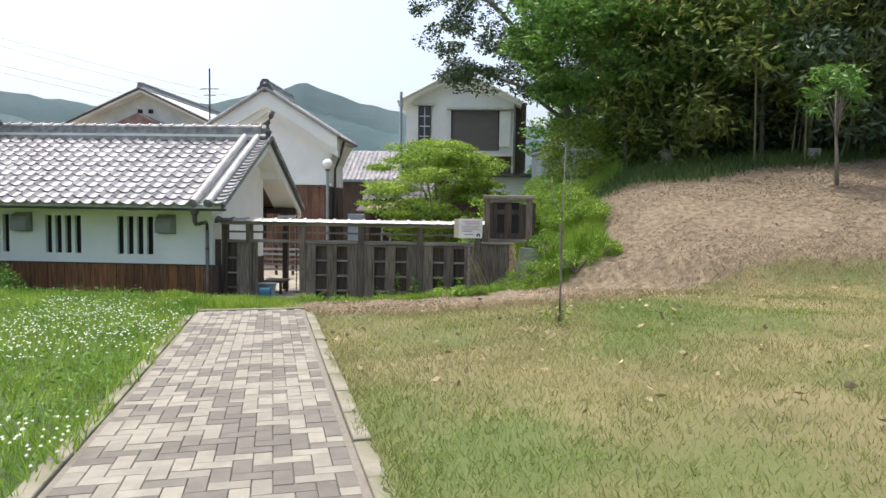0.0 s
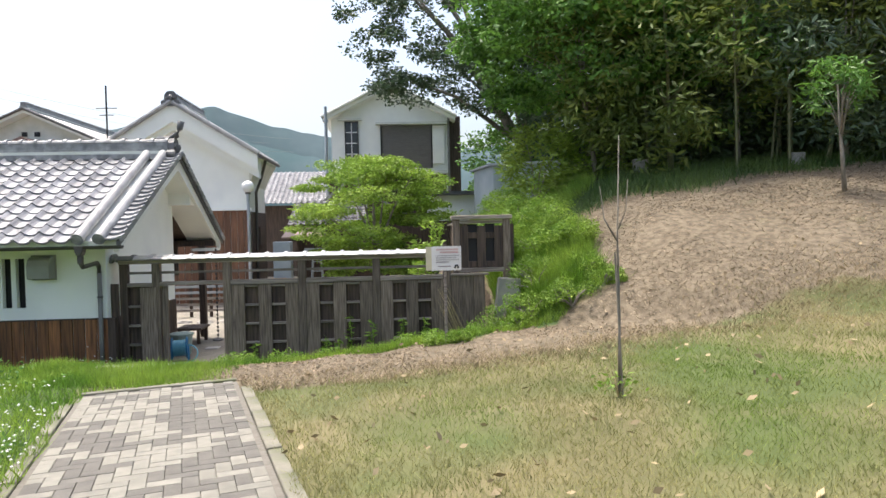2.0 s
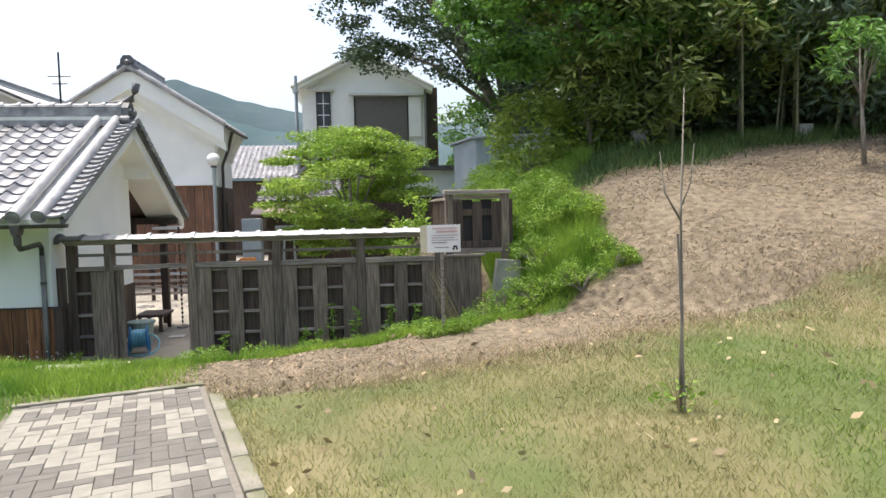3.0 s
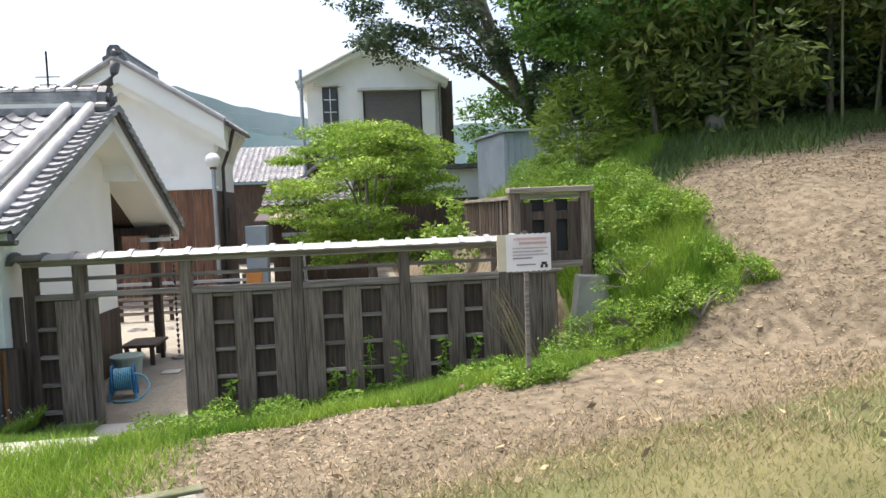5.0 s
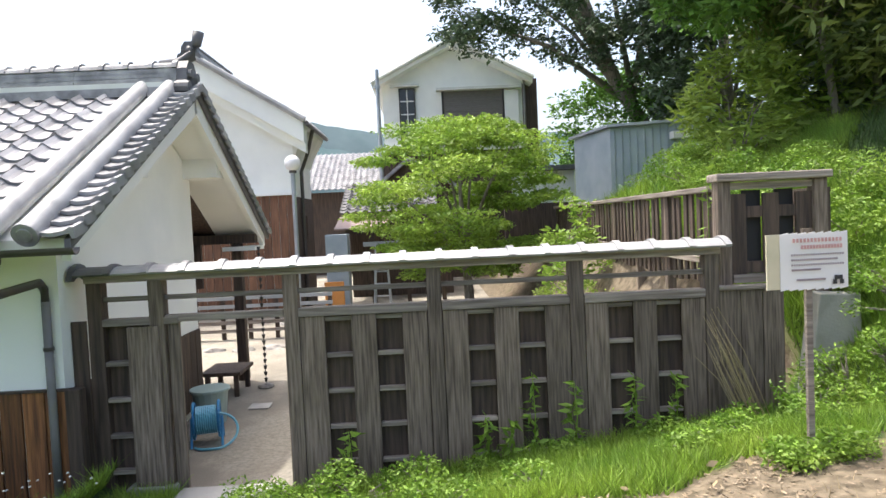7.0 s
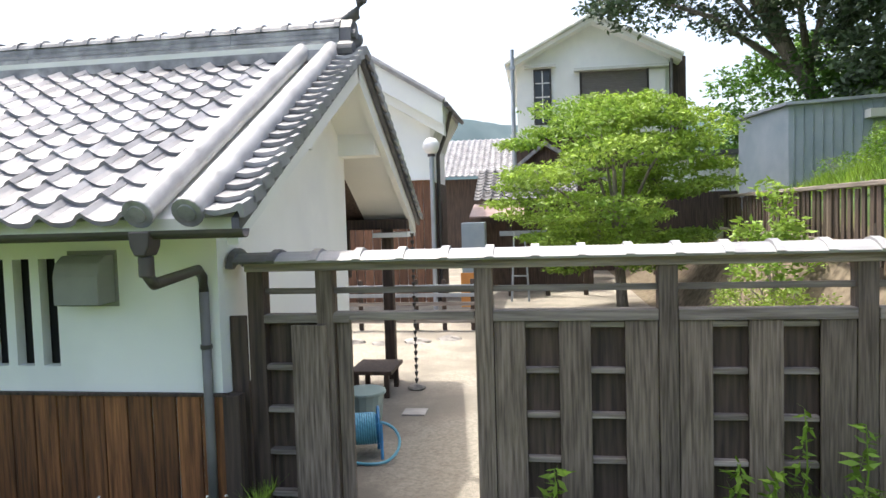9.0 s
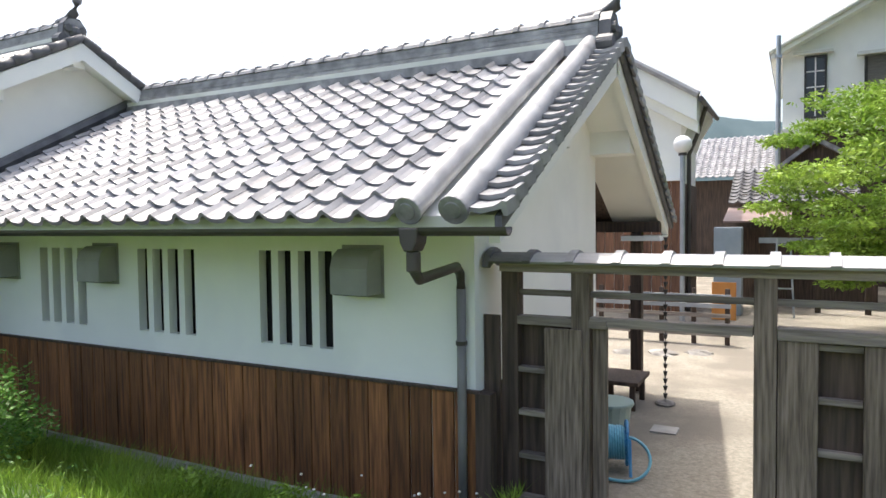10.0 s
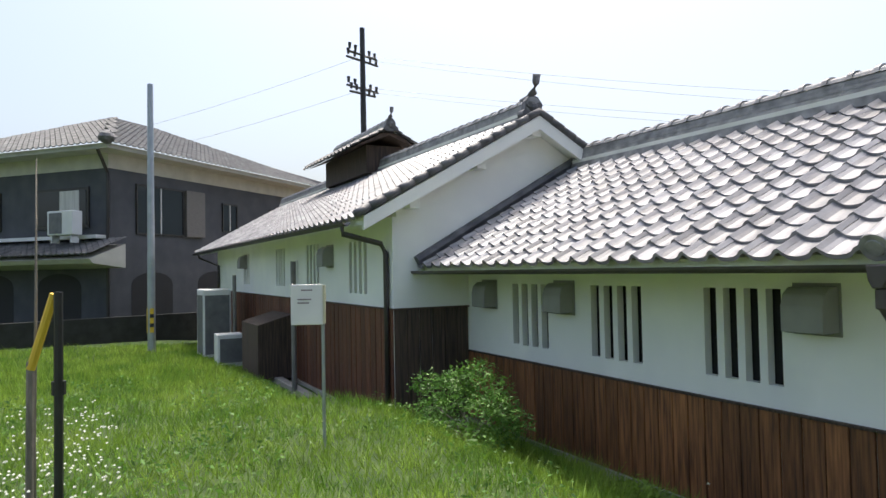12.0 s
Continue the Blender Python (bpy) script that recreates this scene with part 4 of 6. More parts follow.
def panel_box():
    b = empty("boarded_screen", label="weathered timber screen panel with slotted boards and a grey coping", category="screen")
    x0, x1, y = 0.99, 1.95, 12.17
    for x in (x0 + 0.05, x1 - 0.05):
        part("post", Geo().box(x - 0.06, x + 0.06, y - 0.06, y + 0.06, 0.6, 1.93), WEATHERED, b, bevel=0.008)
    part("coping", Geo().box(x0 - 0.03, x1 + 0.04, y - 0.1, y + 0.12, 1.931, 2.0), WEATHERED_H, b, bevel=0.012)
    part("head_rail", Geo().box(x0 + 0.111, x1 - 0.111, y - 0.035, y + 0.03, 1.86, 1.92), WEATHERED_H, b)
    part("foot_rail", Geo().box(x0 + 0.111, x1 - 0.111, y - 0.08, y + 0.03, 1.04, 1.11), WEATHERED_H, b)
    l, r = x0 + 0.112, x1 - 0.112
    W = (r - l) / 5
    for k in (0, 2, 4):
        part("board", Geo().box(l + k * W + 0.002, l + (k + 1) * W - 0.002, y - 0.025, y + 0.0, 1.111, 1.82), DARKWOOD, b)
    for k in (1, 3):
        # Slot backs are black: recess shade given by colour.
        part("back_board", Geo().box(l + k * W - 0.01, l + (k + 1) * W + 0.01, y + 0.035, y + 0.05, 1.111, 1.85), SHADE_BLACK, b)
        for z in (1.66, 1.17):
            part("batten", Geo().box(l + k * W + 0.002, l + (k + 1) * W - 0.002, y - 0.022, y + 0.03, z - 0.05, z + 0.05), DARKWOOD, b)
    part("side_boards", Geo().box(x1 + 0.02, x1 + 0.08, y + 0.02, y + 0.7, 0.7, 1.85), DARKWOOD, b)


panel_box()
cb = Geo().prism([(1.56, -0.3), (2.08, -0.3), (2.08, 0.93), (1.72, 0.95)], "y", 11.86, 12.05)
tagged(part("retaining_block", cb, CONCRETE, bevel=0.015), "pale concrete retaining block with sloping end in the grass", "concrete block")


def picket_fence():
    b = empty("picket_fence", label="old dark timber picket fence with a top rail in the garden", category="fence")
    a, c = Vector((1.25, 12.55, 0)), Vector((1.72, 23.0, 0))
    L = (c - a).length
    m = Matrix.Translation(a - Vector((0, 0, 0.04))) @ Matrix.Rotation(math.atan2(c.y - a.y, c.x - a.x), 4, "Z")
    me = bpy.data.meshes.new("picket")
    g = Geo().box(-0.05, 0.05, -0.012, 0.012, 0, 0.92)
    me.from_pydata(g.v, [], g.f)
    me.materials.append(DARKWOOD)
    n = 52
    for i in range(n):
        x = L * i / n
        piece("picket", me, b, m @ Matrix.Translation((x, 0.03, 0.98 + 0.02 * math.sin(i * 5.1))) @ Matrix.Rotation(0.03 * math.sin(i * 3.3), 4, "Y"))
    part("top_rail", Geo().box(0, L, -0.05, 0.08, 1.9, 1.96), WEATHERED_H, b, m=m, bevel=0.01)
    part("low_rail", Geo().box(0, L, 0.05, 0.09, 1.2, 1.26), WEATHERED_H, b, m=m)
    for i in range(8):
        x = L * (i + 0.3) / 8
        part("post", Geo().box(x - 0.05, x + 0.05, -0.06, 0.04, 0.2, 1.97), WEATHERED, b, m=m)


picket_fence()


# ---- notice boards ----
def notice():
    b = empty("notice_board", label="white paper notice sheet on a yellowed board and wooden stake", category="notice")
    m = Matrix.Translation((0.72, 10.27, 0)) @ Matrix.Rotation(radians(2), 4, "Z")
    part("stake", Geo().box(-0.02, 0.02, 0.02, 0.05, 0.1, 1.22), WEATHERED_H, b, m=m, bevel=0.005)
    part("stake_top", Geo().box(-0.03, 0.03, 0.018, 0.05, 1.22, 1.56), WEATHERED, b, m=m)
    part("backing_board", Geo().box(-0.27, 0.12, 0.004, 0.017, 1.2, 1.53), PAPER_OLD, b, m=m)
    sh = Geo()
    for i in range(8):
        a, c = -0.19 + 0.42 * i / 8, -0.19 + 0.42 * (i + 1) / 8
        ya, yc = -0.012 * math.sin(i / 8 * 3.1), -0.012 * math.sin((i + 1) / 8 * 3.1)
        sh.add([(a, ya, 1.19), (c, yc, 1.2), (c, yc, 1.54), (a, ya, 1.53), (a, ya + 0.003, 1.19), (c, yc + 0.003, 1.2), (c, yc + 0.003, 1.54), (a, ya + 0.003, 1.53)], [(0, 1, 2, 3), (7, 6, 5, 4), (0, 4, 5, 1), (3, 2, 6, 7)])
    part("sheet", sh, PAPER, b, m=m)
    t, t2 = Geo(), Geo()
    for z, a, c in ((1.49, -0.12, 0.19), (1.45, -0.07, 0.19)):
        for i in range(14):
            x = a + (c - a) * i / 14
            t.box(x, x + 0.014, -0.0175, -0.0155, z - 0.011, z + 0.012)
    for z, a, c in ((1.405, -0.13, 0.2), (1.375, -0.13, 0.16), (1.345, -0.13, 0.2), (1.315, -0.13, 0.05), (1.255, -0.10, 0.08)):
        for i in range(22):
            x = a + (c - a) * i / 22
            t2.box(x, x + 0.008, -0.0175, -0.0155, z - 0.006, z + 0.006)
    tagged(part("heading_lettering", t, INK_RED, b, m=m), kind="stuff")
    tagged(part("small_lettering", t2, INK, b, m=m), kind="stuff")
    e = Geo().box(0.135, 0.185, -0.0175, -0.0155, 1.25, 1.275).box(0.125, 0.15, -0.0175, -0.0155, 1.222, 1.25).box(0.168, 0.193, -0.0175, -0.0155, 1.222, 1.25)
    part("emblem", e, INK_BLACK, b, m=m)


notice()


def notice_far():
    b = empty("faded_sign", label="faded white metal sign on a thin rusty pole in the grass", category="sign")
    m = Matrix.Translation((-7.95, 8.7, 0)) @ Matrix.Rotation(radians(62), 4, "Z")
    part("pole", Geo().tube([(-0.01, 0.03, -0.2), (-0.01, 0.03, 1.5)], 0.015, 8), STEEL, b, m=m)
    part("panel", Geo().box(-0.28, -0.002, -0.012, 0.012, 1.2, 1.55), PAPER, b, m=m, bevel=0.006)
    part("edge", Geo().box(0.0, 0.02, -0.02, 0.012, 1.21, 1.54), PAPER_OLD, b, m=m)
    for z, a, c in ((1.50, -0.19, -0.09), (1.42, -0.22, -0.10), (1.39, -0.22, -0.12)):
        part("lettering", Geo().box(a, c, -0.015, -0.0125, z - 0.006, z + 0.006), INK, b, m=m)


notice_far()


# ---- courtyard things ----
def courtyard_things():
    z = -0.585
    b = empty("bench_frame", (0, 0, 0), label="dark timber post and bench rails under the porch", category="bench")
    for y in (15.45, 16.0):
        part("leg", Geo().box(-4.7, -4.64, y, y + 0.06, z, z + 0.3), DARKWOOD, b)
        part("leg", Geo().box(-4.31, -4.25, y, y + 0.06, z, z + 0.3), DARKWOOD, b)
    part("seat", Geo().box(-4.75, -4.2, 15.4, 16.1, z + 0.3, z + 0.35), DARKWOOD, b, bevel=0.008)
    c = empty("rain_chain", label="dark rain chain of small cups hanging from the eave", category="rain chain")
    g = Geo()
    for i in range(22):
        zz = 1.45 - i * 0.09
        g.tube([(-3.98, 15.9, zz), (-3.98, 15.9, zz - 0.055)], [0.028, 0.014], 8)
        g.tube([(-3.98, 15.9, zz - 0.055), (-3.98, 15.9, zz - 0.09)], 0.005, 5)
    tagged(part("cups", g, BLACKPOLE, c), kind="stuff")
    part("drip_stone", Geo().blob((-3.98, 15.9, z + 0.02), (0.12, 0.1, 0.05), 2), STONE, c)
    b = empty("water_tub", (-4.25, 14.3, z), label="round grey-green plastic tub standing by the wall", category="tub")
    part("body", Geo().tube([(0, 0, 0), (0, 0, 0.38)], [0.17, 0.21], 18), BUCKET, b)
    part("rim", Geo().tube([(0, 0, 0.38), (0, 0, 0.42)], 0.235, 18), BUCKET, b, bevel=0.01)
    b = empty("hose_reel", (-4.05, 13.55, z), label="blue plastic hose reel with loose pale blue hose", category="hose reel")
    m = Matrix.Rotation(radians(15), 4, "Z")
    for x in (-0.13, 0.13):
        ring = [(x, 0.19 * math.cos(a), 0.25 + 0.19 * math.sin(a)) for a in np.linspace(0, 2 * math.pi, 22)]
        part("flange", Geo().tube(ring, 0.016, 6), BLUE, b, m=m)
        part("stand", Geo().tube([(x * 1.2, -0.18, 0), (x * 1.2, 0, 0.27), (x * 1.2, 0.18, 0)], 0.014, 6), BLUE, b, m=m)
        part("spokes", Geo().tube([(x, -0.18, 0.25), (x, 0.18, 0.25)], 0.012, 5).tube([(x, 0, 0.07), (x, 0, 0.43)], 0.012, 5), BLUE, b, m=m)
    coil = [(-0.11 + 0.22 * i / 160, 0.14 * math.cos(i * 0.4), 0.25 + 0.14 * math.sin(i * 0.4)) for i in range(160)]
    part("coiled_hose", Geo().tube(coil, 0.014, 5), AQUA, b, m=m)
    part("drum", Geo().tube([(-0.12, 0, 0.25), (0.12, 0, 0.25)], 0.12, 14), BLUE, b, m=m)
    loop = [(0.1 + 0.22 * math.sin(t), -0.05 - 0.28 * (1 - math.cos(t)) * 0.5, 0.02 + 0.30 * max(0, math.cos(t / 2)) ** 2) for t in np.linspace(0, 4.6, 24)]
    part("loose_hose", Geo().tube(loop, 0.014, 6), AQUA, b, m=m, smooth=True)
    for i, (x, y, s) in enumerate(((-5.1, 18.9, 0.24), (-4.55, 19.05, 0.26), (-4.0, 19.3, 0.22), (-5.7, 19.0, 0.22), (-4.95, 22.2, 0.3), (-4.0, 22.4, 0.3), (-5.6, 17.3, 0.2))):
        tagged(part("stepping_stone", Geo().blob((x, y, z), (s, s * 0.75, 0.07), i, 0.35, 12, 6), STONE), "flat rough grey stepping stone set in gravel", "stone", "stepping stones in the courtyard")
    tagged(part("drain_cover", Geo().box(-3.95, -3.68, 14.75, 15.0, z, z + 0.02), CONCRETE, bevel=0.006), "small pale concrete drain cover in the ground", "drain cover")
    # grey slatted rail behind
    b = empty("low_slat_rail", (0, 0, 0), label="low grey slatted railing across the courtyard", category="railing")
    for k in range(5):
        part("slat", Geo().box(-6.6, -3.6, 20.2, 20.24, z + 0.15 + k * 0.17, z + 0.22 + k * 0.17), STEEL if k > 2 else WEATHERED_H, b)
    for k in range(6):
        part("upright", Geo().box(-6.5 + k * 0.56, -6.42 + k * 0.56, 20.25, 20.31, z, z + 1.0), DARKWOOD, b)
    # lamp
    b = empty("garden_lamp", (-4.8, 22.9, z), label="slim steel lamp post with white opal globe", category="lamp post")
    part("pole", Geo().tube([(0, 0, 0), (0, 0, 3.68)], 0.055, 10), STEEL, b)
    part("globe", Geo().blob((0, 0, 3.86), (0.2, 0.2, 0.2), 0, 0, 16, 10), LAMPGLASS, b, smooth=True)
    part("collar", Geo().tube([(0, 0, 3.62), (0, 0, 3.7)], 0.09, 10), GUTTER, b)
    # stepladder, cabinet, orange panel
    b = empty("stepladder", (-2.85, 24.6, z), label="aluminium stepladder standing open by a shed", category="ladder")
    for x in (-0.22, 0.22):
        part("rail", Geo().tube([(x, -0.3, 0), (x * 0.6, 0, 1.75)], 0.025, 6), STEEL, b)
        part("rear_rail", Geo().tube([(x, 0.35, 0), (x * 0.6, 0, 1.75)], 0.02, 6), STEEL, b)
    for k in range(5):
        h = 0.3 + k * 0.33
        part("step", Geo().box(-0.2 + 0.015 * k, 0.2 - 0.015 * k, -0.3 + 0.055 * k, -0.22 + 0.055 * k, h, h + 0.03), STEEL, b)
    tagged(part("grey_cabinet", Geo().box(-4.3, -3.7, 24.2, 24.7, z, 1.45), SHEDMETAL, bevel=0.02), "pale grey metal cabinet against the storehouse wall", "cabinet")
    tagged(part("orange_board", Geo().box(-4.25, -3.75, 23.4, 23.46, z, 0.25), ORANGE, bevel=0.01), "small orange board leaning in the courtyard", "board")


courtyard_things()


# ---- big white storehouse with the plaster gable ----
def gable_y(b, x0, x1, xr, yf, yb, zg, ze, zr, over, front, wallmat, tiles=TILE_SHEET, deck=PLASTER, verge=TILE_DARK):
    """Walls and roof of a house whose gable faces -y: wall from x0 to x1, ridge at xr."""
    hw = (x1 - x0) / 2
    k = (zr - ze) / (hw + over)

    def rz(x, off=0):
        return zr - k * abs(x - xr) - off
    pts = [(x0, zg), (x1, zg), (x1, rz(x1, 0.15)), (xr, rz(xr, 0.15)), (x0, rz(x0, 0.15))]
    part("gable_wall", Geo().prism(pts, "y", yf, yf + 0.2), wallmat, b)
    part("rear_gable_wall", Geo().prism(pts, "y", yb - 0.2, yb), wallmat, b)
    part("side_wall", Geo().box(x1 - 0.2, x1, yf + 0.201, yb - 0.201, zg, rz(x1, 0.15)), wallmat, b)
    part("side_wall", Geo().box(x0, x0 + 0.2, yf + 0.201, yb - 0.201, zg, rz(x0, 0.15)), wallmat, b)
    s = Geo()
    for sgn in (-1, 1):
        xe = xr + sgn * (hw + over - 0.05)
        s.prism([(xe, rz(xe, 0.04)), (xr, rz(xr, 0.04)), (xr, rz(xr, 0.2)), (xe, rz(xe, 0.2))], "y", yf - front + 0.06, yb + 0.3)
    part("roof_deck", s, deck, b)
    sl = math.hypot(hw + over, zr - ze)
    tile_sheet(b, roof_frame((xr + hw + over, yf - front, ze), (0, 1, 0), (-(hw + over), 0, zr - ze)), yb - yf + front + 0.3, sl, tiles)
    tile_sheet(b, roof_frame((xr - hw - over, yb + 0.3, ze), (0, -1, 0), (hw + over, 0, zr - ze)), yb - yf + front + 0.3, sl, tiles)
    vr = Geo()
    for sgn in (-1, 1):
        vr.tube([(xr + sgn * (hw + over), yf - front, ze + 0.03), (xr, yf - front, zr + 0.03)], 0.08, 8)
    part("verge_roll", vr, verge, b)
    return rz


def kura():
    b = empty("kura_storehouse", label="tall white plaster storehouse with tiled roof and brown board dado", category="building")
    x0, x1, xr = -9.7, -5.0, -7.35
    rz = gable_y(b, x0, x1, xr, 24.05, 26.55, -0.65, 4.40, 6.15, 0.45, 0.55, PLASTER, verge=CAP_TILE)
    # stepped plaster moulding under the verge
    for d, w, o in ((0.5, 0.34, 0.30), (0.32, 0.25, 0.62)):
        g = Geo()
        for sgn in (-1, 1):
            xe = xr + sgn * (2.35 + 0.40)
            g.prism([(xe, rz(xe, o - 0.1)), (xr, rz(xr, o - 0.1)), (xr, rz(xr, o + w)), (xe, rz(xe, o + w * 0.8))], "y", 24.05 - d + 0.02, 24.049)
        part("gable_moulding", g, PLASTER, b)
    # Cornice in greyer plaster: shade below the eave is put into its colour.
    ce = Geo().prism([(x1, 3.4), (x1 + 0.12, 3.75), (x1 + 0.4, rz(x1 + 0.4, 0.21)), (x1, rz(x1, 0.21))], "y", 24.06, 26.75)
    part("eave_cornice", ce, PLASTER_GREYED, b)
    cedar_planks(b, x0, x1, 24.045, -0.6, 2.55, 0.22, material=BROWNWOOD)
    part("dado_ledge", Geo().box(x0 - 0.05, x1 + 0.08, 23.95, 24.04, 2.555, 2.63), PLASTER, b)
    # Side boards darker than the front's brown, that side's shade as colour.
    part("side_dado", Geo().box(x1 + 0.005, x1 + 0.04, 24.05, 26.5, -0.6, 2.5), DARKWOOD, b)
    part("side_window", Geo().box(x1 + 0.042, x1 + 0.09, 25.2, 26.0, 1.3, 2.0), DARKWOOD, b)
    ridge_stack(b, (xr, 23.6, 6.17), (xr, 26.8, 6.17), 0.16, 0.2)
    ridge_end(b, (xr, 23.55, 6.14), 1.25, face="y", horn=False)
    part("gutter", Geo().tube([(-4.5, 23.5, 4.33), (-4.5, 26.9, 4.33)], 0.06, 8), GUTTER, b)
    part("downpipe", Geo().tube([(-4.5, 24.4, 4.3), (-4.7, 24.6, 3.7), (-4.9, 24.6, 3.2), (-4.9, 24.6, -0.6)], 0.05, 8), GUTTER, b)


kura()


def window_frame(b, x0, x1, y, z0, z1, nx=2, nz=3, name="window"):
    """Casement in a wall facing -y: frame, panes and bars."""
    w = empty(name)
    w.parent = b
    f = 0.06
    g = Geo().box(x0, x1, y - 0.06, y, z1 - f, z1).box(x0, x1, y - 0.06, y, z0, z0 + f).box(x0, x0 + f, y - 0.06, y, z0 + f, z1 - f).box(x1 - f, x1, y - 0.06, y, z0 + f, z1 - f)
    part("frame", g, WINDOWFRAME, w)
    part("pane", Geo().box(x0 + f, x1 - f, y - 0.02, y - 0.012, z0 + f, z1 - f), GLASS, w)
    bars = Geo()
    for i in range(1, nx):
        x = x0 + (x1 - x0) * i / nx
        bars.box(x - 0.02, x + 0.02, y - 0.045, y - 0.021, z0 + f, z1 - f)
    for i in range(1, nz):
        z = z0 + (z1 - z0) * i / nz
        bars.box(x0 + f, x1 - f, y - 0.045, y - 0.021, z - 0.02, z + 0.02)
    part("bars", bars, PAPER, w)
    return w


def house_two():
    b = empty("white_house", label="two-storey white plastered house with low gable and shuttered window", category="house")
    xr, y = -0.3, 32.8
    gable_y(b, -3.05, 2.45, xr, y, 41.0, -0.6, 7.05, 8.65, 0.4, 0.6, PLASTER, verge=PLASTER_GREYED)
    window_frame(b, -2.42, -1.78, y, 4.9, 6.94, 2, 4)
    part("window_hood", Geo().box(-2.75, -1.6, y - 0.25, y - 0.001, 6.98, 7.06), PLASTER_GREYED, b)
    part("shutter_box", Geo().box(1.67, 2.3, y - 0.14, y - 0.001, 4.9, 6.7), PLASTER, b, bevel=0.02)
    sh = Geo()
    for i in range(24):
        sh.box(-0.66, 1.66, y - 0.05 - 0.012 * (i % 2), y - 0.001, 4.7 + i * 0.085, 4.7 + (i + 1) * 0.085 - 0.004)
    part("shutters", sh, SHUTTER, b)
    part("shutter_frame", Geo().box(-0.74, -0.66, y - 0.1, y - 0.001, 4.7, 6.74).box(1.66, 1.72, y - 0.15, y - 0.001, 4.7, 6.74), WINDOWFRAME, b)
    part("window_hood", Geo().box(-0.95, 2.4, y - 0.32, y - 0.001, 6.76, 6.86), PLASTER_GREYED, b)
    part("side_cladding", Geo().box(2.452, 3.1, y + 0.3, 40, -0.6, 7.2), DARKWOOD, b)
    part("ground_floor_boards", Geo().box(-3.25, 2.35, y - 0.05, y - 0.002, -0.6, 4.55), DARKWOOD, b)
    part("ledge", Geo().box(-3.3, 2.4, y - 0.3, y - 0.051, 4.4, 4.56), PLASTER_GREYED, b)
    ridge_stack(b, (xr, y - 0.6, 8.67), (xr, 41, 8.67), 0.12, 0.1)
    part("downpipe", Geo().tube([(2.5, y - 0.2, 7.2), (2.5, y - 0.2, 0)], 0.05, 6), PIPE_LIGHT, b)
    p = empty("steel_pole", (-3.15, 31.4, -0.6), label="tall galvanised steel pole beside the white house", category="pole")
    part("shaft", Geo().tube([(0, 0, 0), (0, 0, 8.0)], [0.09, 0.07], 10), STEEL, p)
    part("bracket", Geo().box(-0.1, 0.1, -0.12, 0.12, 7.3, 7.4), STEEL, p)


house_two()


